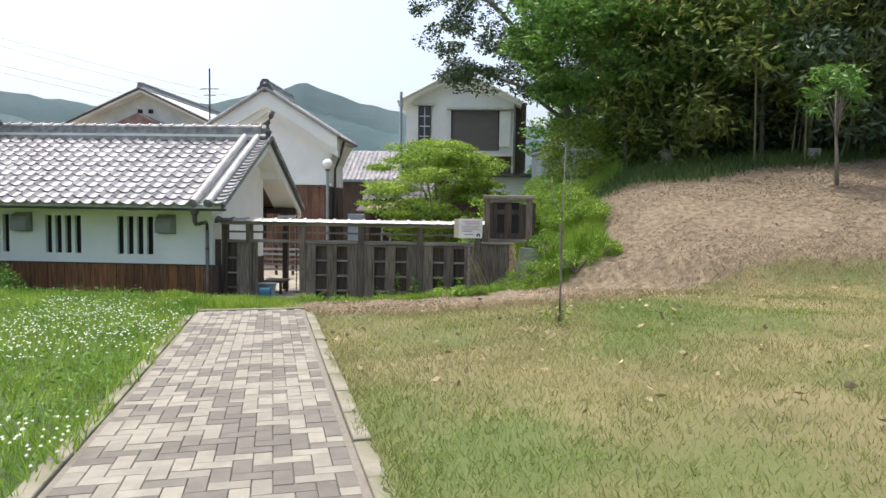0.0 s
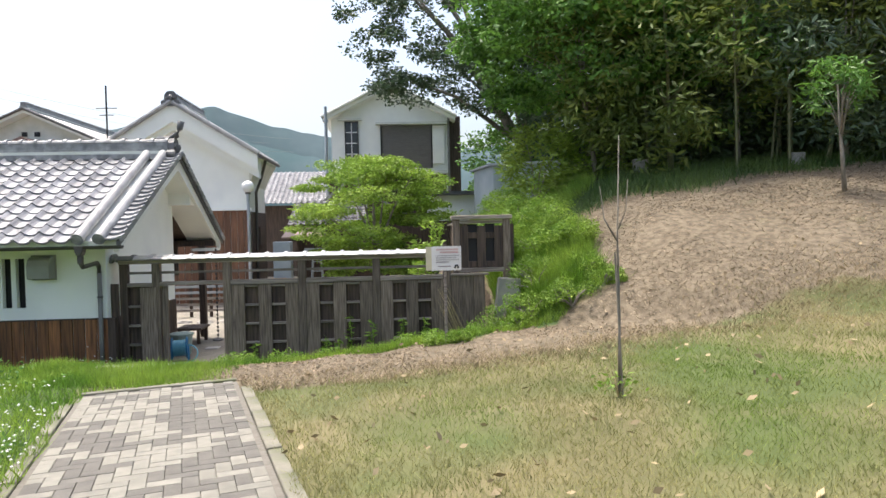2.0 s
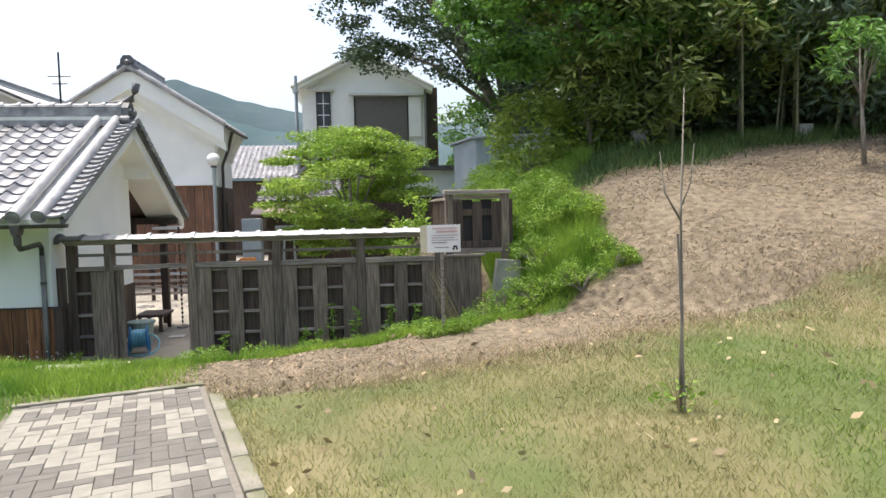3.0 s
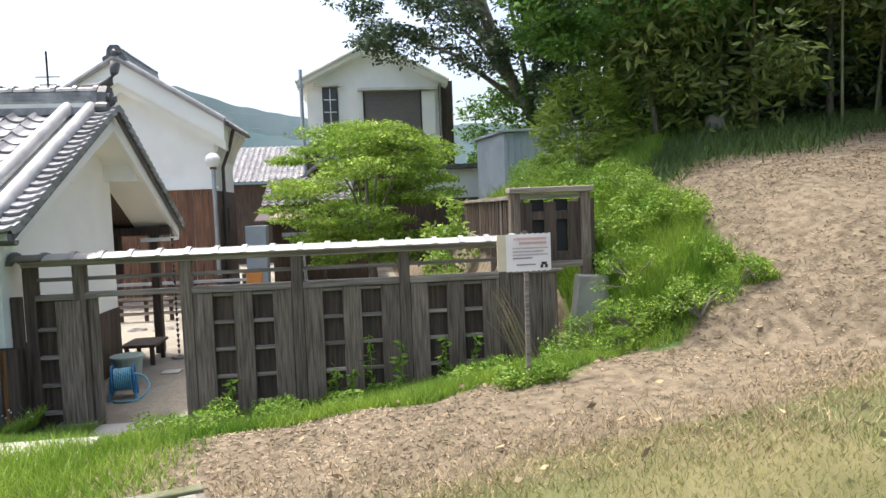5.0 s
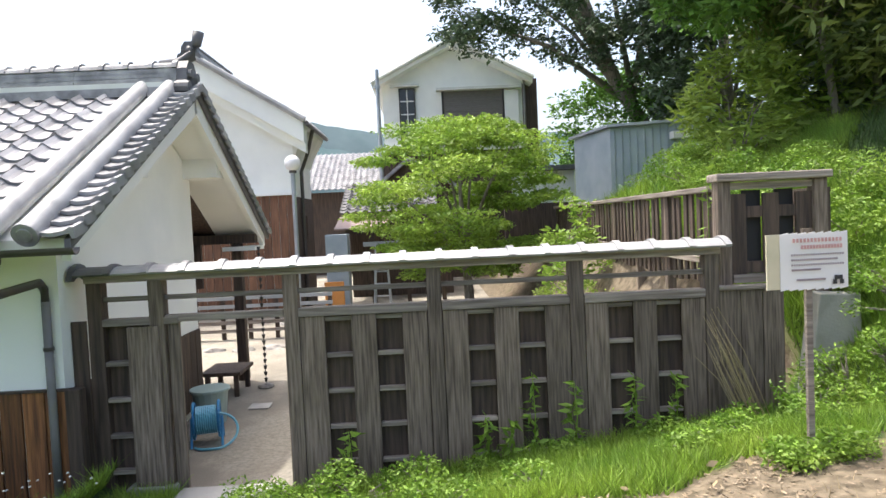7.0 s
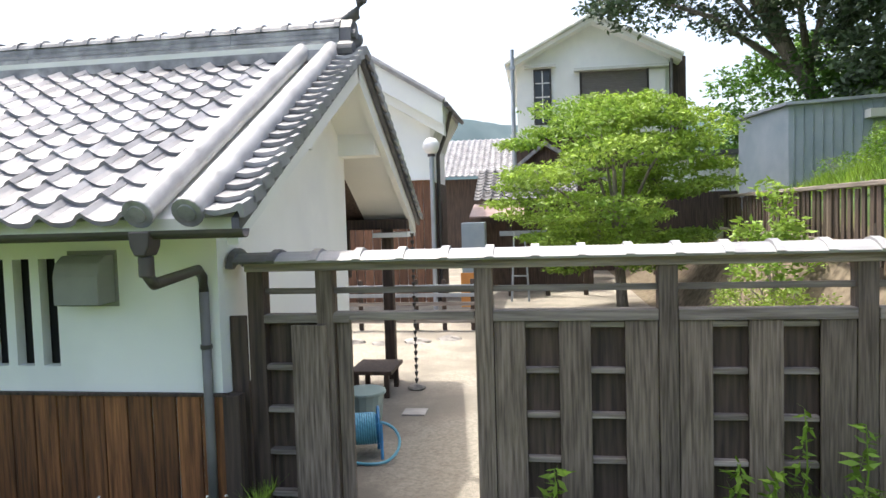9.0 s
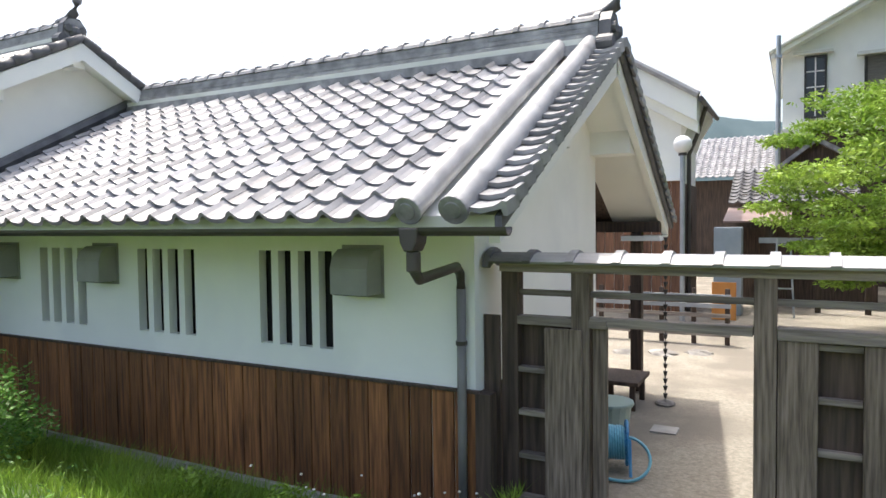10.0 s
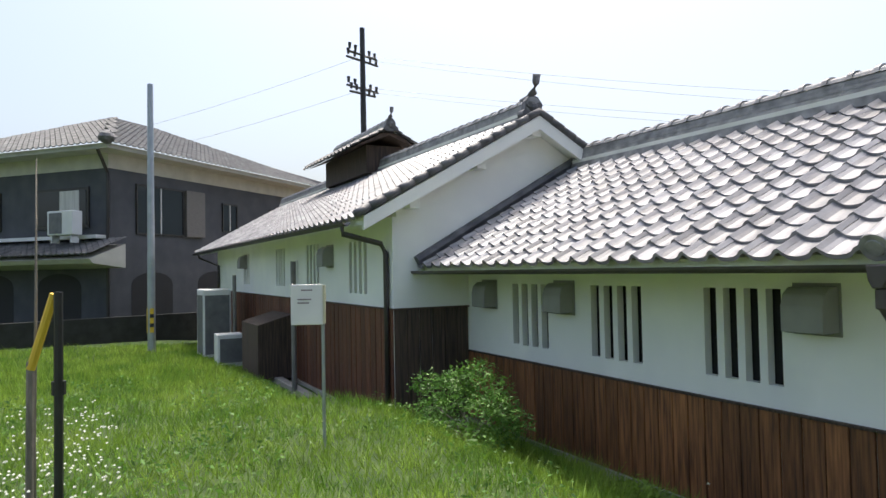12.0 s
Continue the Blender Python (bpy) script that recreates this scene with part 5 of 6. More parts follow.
def back_houses():
    b = empty("far_gabled_house", label="far white-gabled house with grey tiled roof and brick-red porch roof", category="house")
    rz = gable_y(b, -25.0, -16.5, -20.7, 40.3, 52, -0.6, 6.6, 8.95, 0.9, 0.8, PLASTER_GREYED)
    ridge_stack(b, (-20.7, 39.6, 9.0), (-20.7, 52, 9.0), 0.2, 0.25)
    # Vent holes are black blocks that carry their shade as colour.
    part("gable_vent", Geo().box(-21.2, -20.9, 40.24, 40.29, 7.5, 7.75).box(-20.5, -20.2, 40.24, 40.29, 7.5, 7.75), SHADE_BLACK, b)
    pr = Geo().prism([(-23.6, 6.0), (-20.6, 7.35), (-17.6, 6.0)], "y", 39.0, 40.29)
    part("porch_gable", pr, REDTIN, b)
    a = empty("aerial", (-16.8, 41, 6.5), label="thin television aerial mast above the roofs", category="aerial")
    part("mast", Geo().tube([(0, 0, 0), (0, 0, 4.0)], 0.05, 6), BLACKPOLE, a)
    part("arms", Geo().tube([(-0.6, 0, 2.7), (0.6, 0, 2.7)], 0.03, 5).tube([(-0.4, 0, 2.3), (0.4, 0, 2.3)], 0.03, 5), BLACKPOLE, a)
    c = empty("low_tiled_house", label="low brown house with pale tiled roof between the storehouses", category="house")
    part("walls", Geo().box(-8.5, -3.0, 37, 43, -0.6, 3.2), DARKWOOD, c)
    for i, (zz, y0) in enumerate(((4.9, 37.0),)):
        tile_sheet(c, roof_frame((-9.0, 36.2, 3.3), (1, 0, 0), (0, 3.5, 1.9)), 6.4, 4.0)
    part("gable_end", Geo().prism([(36.4, 3.2), (39.8, 5.0), (43, 3.2)], "x", -3.2, -3.0), BROWNWOOD, c)
    d = empty("dark_shed", label="dark timber shed with small tiled and rusty tin roofs", category="shed")
    part("walls", Geo().box(-3.95, -0.8, 27.2, 30.5, -0.6, 2.3), DARKWOOD, d)
    part("gable_end", Geo().prism([(-4.1, 2.3), (-2.1, 3.9), (0.6, 2.3)], "y", 30.6, 30.8), DARKWOOD, d)
    part("gable_verge", Geo().prism([(-4.3, 2.3), (-2.1, 4.05), (0.7, 2.3), (0.7, 2.15), (-2.1, 3.9), (-4.3, 2.15)], "y", 30.3, 30.6), TILE_RIDGE, d)
    tile_sheet(d, roof_frame((-4.2, 26.7, 2.05), (1, 0, 0), (0, 2.2, 1.0)), 3.0, 2.4, TILE_DARK)
    tn = Geo().prism([(25.3, 1.55), (26.8, 1.9), (26.8, 1.94), (25.3, 1.59)], "x", -4.2, -2.7)
    part("tin_roof", tn, REDTIN, d)
    part("beam", Geo().box(-3.9, -1.0, 25.4, 25.5, 1.42, 1.55), DARKWOOD, d)
    part("pale_fascia", Geo().box(-3.4, -1.6, 25.36, 25.399, 1.05, 1.18), STEEL, d)
    for x in (-3.2, -2.2, -1.2):
        part("post", Geo().box(x, x + 0.12, 25.42, 25.54, -0.6, 1.42), DARKWOOD, d)
    s = empty("metal_shed", label="blue-grey sheet metal shed standing on the grassy bank", category="shed")
    m = Matrix.Translation((3.34, 23.75, 0))
    part("body", Geo().prism([(0, 0), (2.15, -0.7), (2.6, 2.6), (-0.4, 2.4)], "z", 0.9, 3.92), SHEDMETAL, s, m=m)
    rib = Geo()
    for i in range(12):
        rib.box(0.1 + i * 0.18, 0.12 + i * 0.18, -0.06 - i * 0.0586, -0.02 - i * 0.0586, 0.9, 3.9)
    part("ribs", rib, SHEDMETAL, s, m=m)
    part("roof", Geo().prism([(-0.1, -0.12), (2.25, -0.88), (2.75, 2.75), (-0.55, 2.5)], "z", 3.921, 3.99), STEEL, s, m=m)
    part("vent_box", Geo().box(1.4, 1.8, -0.75, -0.45, 3.5, 3.68), ACWHITE, s, m=m)
    w = Geo().box(1.2, 3.18, 27.3, 27.5, 1.0, 3.1)
    o = empty("low_white_outbuilding", label="low white-walled outbuilding with dark base beside the shed", category="shed")
    part("wall", w, PLASTER, o)
    part("base", Geo().box(0.9, 3.18, 27.1, 27.29, -0.6, 2.1), DARKWOOD, o)
    part("roof", Geo().box(0.6, 3.2, 26.9, 29.0, 3.11, 3.25), TILE_DARK, o)


back_houses()


def grey_house():
    a, c = Vector((-0.676, 0.737, 0)), Vector((-0.737, -0.676, 0))
    m = Matrix((a, c, Vector((0, 0, 1)))).transposed().to_4x4()
    m.translation = (-27.4, 7.39, -0.6)
    b = empty("grey_house", m=m, label="two-storey charcoal rendered house with hipped grey tiled roof", category="house")
    LX, LY, H = 13.0, 11.0, 6.4
    part("walls", Geo().box(0, LX, 0, LY, 0, H), GREYWALL, b)
    part("eaves", Geo().box(-0.8, LX + 0.8, -0.8, LY + 0.8, H, H + 0.16).box(-0.02, LX + 0.02, -0.02, LY + 0.02, H - 0.5, H), CREAM, b)
    k = 2.3
    for o, al, up, L in (((-0.95, -0.95, H + 0.17), (1, 0, 0), (0, LY / 2, k), LX + 1.9), ((-0.95, LY + 0.95, H + 0.17), (0, -1, 0), (LY / 2, 0, k), LY + 1.9)):
        s = math.hypot(LY / 2 + 0.95, k)
        n, rows = round(L / TW), round(s / TC)
        tile_sheet(b, roof_frame(o, al, up), L, s, TILE_GREY, skip=lambda q, r, n=n, rows=rows: q < r * n * 0.5 * (LY + 1.9) / L / rows - 0.5 or n - q < r * n * 0.5 * (LY + 1.9) / L / rows)
    R1, R2 = (LY / 2, LY / 2, H + k + 0.2), (LX - LY / 2, LY / 2, H + k + 0.2)
    hp = Geo().tube([(-0.95, -0.95, H + 0.25), R1], 0.14, 8).tube([R1, R2], 0.16, 8).tube([(-0.95, LY + 0.95, H + 0.25), R1], 0.14, 8).tube([(LX + 0.95, -0.95, H + 0.25), R2], 0.14, 8)
    hp.blob(R1, (0.3, 0.3, 0.35), 1).blob((-0.9, -0.9, H + 0.3), (0.25, 0.25, 0.22), 2)
    part("hip_ridges", hp, TILE_DARK, b)
    # face along x (y = 0): windows of upper floor, arches below
    for x0, x1, z0, z1 in ((1.2, 3.6, 3.7, 5.5), (5.9, 6.9, 4.0, 5.2), (9.3, 11.2, 4.2, 5.2)):
        w = window_frame(b, x0, x1, 0.0, z0, z1, 2, 1)
        part("curtain", Geo().box(x0 + 0.1, x0 + (x1 - x0) * 0.45, -0.0115, -0.0045, z0 + 0.08, z1 - 0.08), CURTAIN, w)
    part("shutter_box", Geo().box(3.65, 4.7, -0.14, -0.001, 3.7, 5.5), SHUTTER, b)
    # Arches are black sheets on the wall face, their shade painted in.
    for x in (1.0, 4.4, 7.8):
        pr = [(x, 0), (x + 2.0, 0), (x + 2.0, 1.9)] + [(x + 1 + math.cos(t), 1.9 + 0.45 * math.sin(t)) for t in np.linspace(0, math.pi, 9)] + [(x, 1.9)]
        part("arched_opening", Geo().prism(pr, "y", -0.01, -0.002), SHADE_BLACK, b)
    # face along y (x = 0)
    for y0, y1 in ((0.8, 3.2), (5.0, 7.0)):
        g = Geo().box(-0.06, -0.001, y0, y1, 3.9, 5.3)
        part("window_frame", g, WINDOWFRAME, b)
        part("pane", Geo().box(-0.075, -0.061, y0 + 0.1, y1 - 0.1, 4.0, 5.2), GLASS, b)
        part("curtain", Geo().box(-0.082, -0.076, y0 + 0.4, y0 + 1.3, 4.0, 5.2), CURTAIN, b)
    # Same black arch sheets here, shade by colour with no depth cut.
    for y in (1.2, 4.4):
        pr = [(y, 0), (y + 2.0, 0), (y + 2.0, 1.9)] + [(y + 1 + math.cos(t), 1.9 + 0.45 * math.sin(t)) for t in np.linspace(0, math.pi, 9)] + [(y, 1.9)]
        part("arched_opening", Geo().prism(pr, "x", -0.01, -0.002), SHADE_BLACK, b)
    tile_sheet(b, roof_frame((-1.5, LY, 2.95), (0, -1, 0), (1.5, 0, 0.55)), LY + 0.8, 1.6, TILE_GREY)
    part("pent_eave", Geo().prism([(-1.45, 2.8), (-0.001, 3.3), (-0.001, 2.5), (-1.3, 2.65)], "y", -0.75, LY), CREAM, b)
    part("balcony_band", Geo().box(-0.5, -0.002, 0.0, LY, 3.5, 3.62), ACWHITE, b)
    part("downpipe", Geo().tube([(-0.7, -0.3, H), (-0.12, -0.12, H - 0.7), (-0.12, -0.12, 0)], 0.06, 6), WINDOWFRAME, b)
    ac = empty("air_conditioner", m=m @ Matrix.Translation((-0.9, 0.9, 3.45)), label="white air-conditioning unit on the lower roof", category="air conditioner")
    part("case", Geo().box(-0.2, 0.2, -0.55, 0.55, 0.15, 0.95), ACWHITE, ac, bevel=0.03)
    part("grille", Geo().box(-0.215, -0.201, -0.1, 0.45, 0.2, 0.88), ACGREY, ac)
    part("feet", Geo().box(-0.15, 0.15, -0.45, -0.4, -0.1, 0.15).box(-0.15, 0.15, 0.4, 0.45, -0.1, 0.15), ACWHITE, ac)


grey_house()
# Near-black strip put in for the deep shade along the house foot.
gw = Geo().prism([(-24.6, 3.2), (-24.3, 3.2), (-27.0, 13.0), (-27.3, 13.0)], "z", -0.8, 0.35)
tagged(part("garden_wall", gw, BLACKPOLE), "low near-black wall standing in for deep shade before the grey house", "wall")


def poles_and_units():
    p = empty("concrete_pole", (-21.95, 8.33, -0.6), label="plain grey pole with yellow and black marker band", category="pole")
    part("shaft", Geo().tube([(0, 0, 0), (0, 0, 7.45)], [0.105, 0.075], 12), STEEL, p)
    part("marker", Geo().box(-0.05, 0.05, -0.115, -0.1, 0.7, 1.35).box(0.09, 0.115, -0.05, 0.05, 0.7, 1.35), YELLOW, p)
    for z in (0.85, 1.1):
        part("marker_stripe", Geo().box(0.1, 0.118, -0.05, 0.05, z, z + 0.1), BLACKPOLE, p)
    u = empty("utility_pole", (-33.3, 18.9, -0.6), label="dark utility pole with crossarms and insulators", category="utility pole")
    part("shaft", Geo().tube([(0, 0, 0), (0, 0, 14.4)], [0.19, 0.13], 10), BLACKPOLE, u)
    for i, (z, w) in enumerate(((13.1, 1.2), (12.8, 1.35), (11.4, 1.35), (11.15, 1.1))):
        part("crossarm", Geo().tube([(-w * 0.5, w * 0.8, z), (w * 0.5, -w * 0.8, z - 0.15)], 0.06, 6), BLACKPOLE, u)
        g = Geo()
        for t in (-0.9, -0.5, 0.5, 0.9):
            g.tube([(t * w * 0.5, -t * w * 0.8, z), (t * w * 0.5, -t * w * 0.8, z + 0.28)], [0.06, 0.09], 6)
        tagged(part("insulators", g, BLACKPOLE, u), kind="stuff")
    w = Geo()
    for dz, tgt in ((12.4, (-12, 79, 12.5)), (12.2, (-15, 80, 12.2)), (10.8, (-12, 79, 11.0)), (10.6, (-15, 80, 10.8)), (12.4, (-80, -10, 12)), (10.7, (-80, -10, 10.5))):
        a, c = Vector((-33.3, 18.9, dz)), Vector(tgt)
        pts = [a.lerp(c, t) - Vector((0, 0, 6 * t * (1 - t))) for t in np.linspace(0, 1, 16)]
        w.tube(pts, 0.009, 4, cap=False)
    tagged(part("overhead_wires", w, PIPE_LIGHT), "thin overhead power lines across the sky", "wires")
    zg = -0.5
    a = empty("heat_pump", (-20.9, 9.75, zg), label="tall white and grey outdoor heat pump unit beside the wall", category="air conditioner")
    part("case", Geo().box(-0.35, 0.75, -0.35, 0.35, 0, 1.75), ACWHITE, a, bevel=0.03)
    part("grille", Geo().box(-0.2, 0.7, -0.36, -0.351, 0.1, 1.6).box(0.751, 0.76, -0.3, 0.3, 0.1, 1.6), ACGREY, a)
    a = empty("air_conditioner", (-18.6, 9.75, zg), label="small white air-conditioning unit standing by the wall", category="air conditioner")
    part("case", Geo().box(-0.2, 0.35, -0.3, 0.3, 0, 0.75), ACWHITE, a, bevel=0.03)
    part("grille", Geo().box(0.351, 0.36, -0.25, 0.25, 0.1, 0.65), ACGREY, a)
    a = empty("meter_box", (-16.6, 10.2, zg), label="dark brown timber cover box with sloping lid at the wall", category="box")
    part("case", Geo().prism([(-0.35, 0), (0.36, 0), (0.36, 1.3), (-0.35, 1.1)], "x", -0.9, 0.7), DARKWOOD, a, bevel=0.01)
    for x, h in ((-20.0, 2.1), (-14.3, 2.35)):
        q = empty("grey_post", (x, 10.15, zg), label="plain grey pipe post before the boarded wall", category="post")
        part("pipe", Geo().tube([(0, 0, 0), (0, 0, h)], 0.05, 8), PIPE_LIGHT, q)
    cbl = Geo().tube([(-15.6, 10.58, 1.9), (-15.6, 10.57, 1.0), (-15.55, 10.5, 0.2), (-15.5, 10.45, -0.45)], 0.018, 6)
    tagged(part("white_conduit", cbl, ACWHITE), "thin white conduit running down the boarded wall", "conduit")


poles_and_units()


# ---- plants ----
def leaf_quads(P, size, n_dir=None, droop=0.3, aspect=0.45, rng=R):
    """Pointed leaves (four corners each) at the places P, turned at random."""
    n = len(P)
    d = rng.normal(size=(n, 3))
    d[:, 2] = d[:, 2] * 0.5 - droop
    d /= np.linalg.norm(d, axis=1)[:, None]
    s = rng.normal(size=(n, 3))
    s -= (s * d).sum(1)[:, None] * d
    s /= np.linalg.norm(s, axis=1)[:, None]
    L = (size * rng.uniform(0.6, 1.3, n))[:, None]
    mid = P + d * L * 0.45
    return np.stack([P, mid + s * L * aspect * 0.5, P + d * L, mid - s * L * aspect * 0.5], 1)


def clumps(centers, radii, per, size, flat=0.6, rng=R, **k):
    """Leaves in shells round clump centres."""
    out = []
    for c, r, n in zip(centers, radii, per):
        d = rng.normal(size=(n, 3))
        d /= np.linalg.norm(d, axis=1)[:, None]
        rr = r * rng.uniform(0.35, 1.0, n) ** 0.6
        P = np.asarray(c) + d * rr[:, None] * np.array([1, 1, flat])
        out.append(leaf_quads(P, size, rng=rng, **k))
    return np.concatenate(out)


def crown_points(n, c, r, rng=R, low=-0.6):
    d = rng.normal(size=(n * 3, 3))
    d /= np.linalg.norm(d, axis=1)[:, None]
    d = d[d[:, 2] > low][:n]
    return np.asarray(c) + d * (rng.uniform(0.45, 1.0, len(d)) ** 0.5)[:, None] * np.asarray(r)


def tree(name, base, crown, radii, n_clumps, per, clump_r, leaf, leafmat, label, trunk_r=0.12, lean=(0, 0), flat=0.55, limbs=9, low=-0.6, bark=BARK, droop=0.3, aspect=0.45, category="tree"):
    b = empty(name, base, label=label, category=category)
    base, crown = np.asarray(base, float), np.asarray(crown, float)
    C = crown_points(n_clumps, crown - base, radii, low=low)
    V = clumps(C, clump_r * R.uniform(0.6, 1.25, len(C)), (per * R.uniform(0.6, 1.3, len(C))).astype(int), leaf, flat, droop=droop, aspect=aspect)
    tagged(new("leaves", mesh_arrays("leaves", V, 4, leafmat)), kind="stuff").parent = b
    g = Geo()
    top = crown - base
    fork = Vector((top[0] * 0.6, top[1] * 0.6, top[2] * 0.55))
    g.tube([(0, 0, -0.2), fork * 0.5 + Vector((lean[0], lean[1], 0)), fork, Vector(top) + Vector((0, 0, radii[2] * 0.5))], [trunk_r * 1.25, trunk_r, trunk_r * 0.75, trunk_r * 0.2], 9)
    for i in np.linspace(0, len(C) - 1, min(limbs, len(C))).astype(int):
        e = Vector(C[i])
        s = fork * R.uniform(0.75, 1.15)
        mid = s.lerp(e, 0.5) + Vector((0, 0, 0.08 * (e - s).length))
        g.tube([s, mid, e], [trunk_r * 0.45, trunk_r * 0.28, trunk_r * 0.08], 6)
    part("trunk_and_limbs", g, bark, b, smooth=True)
    return b


def blades(name, X, Y, h, w, material, label, category, lean=0.5, dz=0.0):
    n = len(X)
    Z = ground(X, Y) + lumps(X, Y, 0.02) * (Y < 12) + dz
    a = R.uniform(0, 2 * np.pi, n)
    hh = h * R.uniform(0.45, 1.25, n)
    l = R.normal(0, lean, (n, 2)) * hh[:, None]
    c, s = np.cos(a) * w, np.sin(a) * w
    p0 = np.stack([X - c, Y - s, Z - 0.01], 1)
    p1 = np.stack([X + c, Y + s, Z - 0.01], 1)
    p2 = np.stack([X + l[:, 0], Y + l[:, 1], Z + hh], 1)
    ob = new(name, mesh_arrays(name, np.stack([p0, p1, p2], 1), 3, material))
    return tagged(ob, label, category, kind="stuff")


def scatter(n, x0, x1, y0, y1, keep):
    X, Y = R.uniform(x0, x1, n), R.uniform(y0, y1, n)
    k = keep(X, Y)
    return X[k], Y[k]


def off_path(X, Y, m=0.13):
    u, v = path_uv(X, Y)
    return (np.abs(u) > PATH_W / 2 + m * 0.45 + 0.05 * np.sin(v * 5.3) * np.sin(v * 1.9)) | (v > PATH_LEN + 0.05)


def bank_d(X, Y):
    return Y - (8.6 + 0.75 * np.clip(4.7 - X, 0, 3.2)) + 0.35 * np.sin(X * 1.7) + 0.2 * np.sin(X * 4.1 + Y)


def patch(X, Y):
    return np.sin(X * 1.3 + 1.1 * np.sin(Y * 0.9)) + np.sin(Y * 1.7 + X * 0.6) + 0.6 * np.sin(X * 4.3 - Y * 2.9)


def meadow():
    lawn = lambda X, Y: off_path(X, Y) & (path_uv(X, Y)[0] > 0) & (Y < litter_edge(X) + 0.35 * R.normal(size=len(X)) * (R.uniform(size=len(X)) < 0.5)) & (R.uniform(size=len(X)) < np.clip(1.55 - np.hypot(X, Y) / 12, 0.3, 1))
    X, Y = scatter(250000, -2.5, 10, 0.2, 10.2, lawn)
    k = (patch(X, Y) > -0.7) | (R.uniform(size=len(X)) < 0.6)
    blades("lawn_grass", X[k], Y[k], 0.045, 0.004, BLADE, "short sun-dried lawn grass in green and straw patches", "grass", 0.7)
    # lush field on the storehouse side and along the path
    field = lambda X, Y: (X < -1.2) & off_path(X, Y, 0.02) & (path_uv(X, Y)[0] < 0) & ((Y < 11.55) | (X < -4.6)) & ~((Y > 11.3) & (X > -10.8)) & ~((X < -10.6) & (Y > 10.1)) & ~((np.hypot(X + 2.4, Y - 7.4) < 0.7))
    X, Y = scatter(120000, -14, -1.2, -1, 11.6, field)
    blades("field_grass", X, Y, 0.13, 0.006, WEED, "lush green field grass and clover beside the path", "grass", 0.5)
    X, Y = scatter(26000, -24, -13, 3, 10.0, lambda X, Y: X < 0)
    blades("far_field_grass", X, Y, 0.16, 0.012, WEED, "lush green grass in front of the longhouse", "grass", 0.4)
    # green strip along the fence foot
    strip = lambda X, Y: weedy(X, Y) & (Y < 11.96) & ~((X > -3.75) & (X < -2.7) & (Y > 9.3))
    X, Y = scatter(95000, -4.5, 3.6, 9.2, 12.0, strip)
    blades("fence_foot_grass", X, Y, 0.13, 0.006, WEED, "bright green weeds growing along the foot of the fence", "grass", 0.5)
    X, Y = scatter(20000, -9.8, -4.9, 10.6, 11.5, lambda X, Y: Y > 10.85 + 0.2 * np.sin(X * 3))
    blades("wall_foot_weeds", X, Y, 0.24, 0.007, WEED, "rough weeds along the drain before the cedar boards", "grass", 0.5)
    X, Y = scatter(26000, -4.6, -1.9, 8.3, 11.9, lambda X, Y: off_path(X, Y, 0.0) & ~((X > -3.75) & (X < -2.85) & (Y > 11.25)) & (R.uniform(size=len(X)) < np.clip((-1.9 - X) * 1.6, 0.1, 1)))
    blades("gate_side_grass", X, Y, 0.10, 0.006, WEED, "green grass between the path and the gate", "grass", 0.5)
    X, Y = scatter(70000, -2.2, 10.5, 7.9, 11.0, lambda X, Y: (np.abs(Y - litter_edge(X)) < 0.55 * np.abs(R.normal(size=len(X)))) & ~weedy(X, Y) & off_path(X, Y))
    blades("dry_verge_grass", X, Y, 0.07, 0.004, STRAW, "dry straw-coloured grass on the slope before the fence", "grass", 0.8)
    # tall green growth beside the screen
    X, Y = scatter(46000, 1.7, 4.4, 11.3, 16, lambda X, Y: weedy(X, Y) & (Y > 11.3 + (X < 2.1) * 0.8))
    blades("tall_bank_grass", X, Y, 0.3, 0.008, WEED, "tall lush grass on the bank beside the timber screen", "grass", 0.35)
    X, Y = scatter(26000, 2.2, 14, 13.2, 18.5, lambda X, Y: (Y > litter_top(X) + 0.2 * R.normal(size=len(X))) & ~weedy(X, Y))
    # Darker green here paints in the shade under the forest edge.
    blades("forest_edge_grass", X, Y, 0.26, 0.01, SHADED_FERN, "rough green grass along the forest edge", "grass", 0.5)
    X, Y = scatter(15000, 1.9, 6.5, 16, 24.5, lambda X, Y: ~((X > 3.1) & (Y > 23.3)))
    blades("upper_bank_grass", X, Y, 0.24, 0.012, WEED, "rough green grass on the bank below the metal shed", "grass", 0.45)
    # leaf litter
    X, Y = scatter(135000, -2.2, 13, 8.0, 15.5, lambda X, Y: (Y > litter_edge(X) + 0.3 * R.normal(size=len(X))) & ~weedy(X, Y) & off_path(X, Y) & (Y < litter_top(X) + 0.2) & ((patch(X * 0.9 + 3, Y * 1.3) > -0.9) | (R.uniform(size=len(X)) < 0.25)))
    P = np.stack([X, Y, ground(X, Y) + 0.01 + lumps(X, Y) * (Y < 12)], 1)
    V = leaf_quads(P, 0.044, droop=-0.06, aspect=0.3)
    V[:, :, 2] = V[:, :1, 2] + (V[:, :, 2] - V[:, :1, 2]) * 0.6
    tagged(new("leaf_litter", mesh_arrays("leaf_litter", V, 4, DRYLEAF)), "dry brown bamboo leaf litter covering the bank", "leaf litter", kind="stuff")
    X, Y = scatter(500, -1.5, 9, 2, 11, lambda X, Y: off_path(X, Y))
    P = np.stack([X, Y, ground(X, Y) + 0.04], 1)
    V = leaf_quads(P, 0.075, droop=-0.1, aspect=0.5)
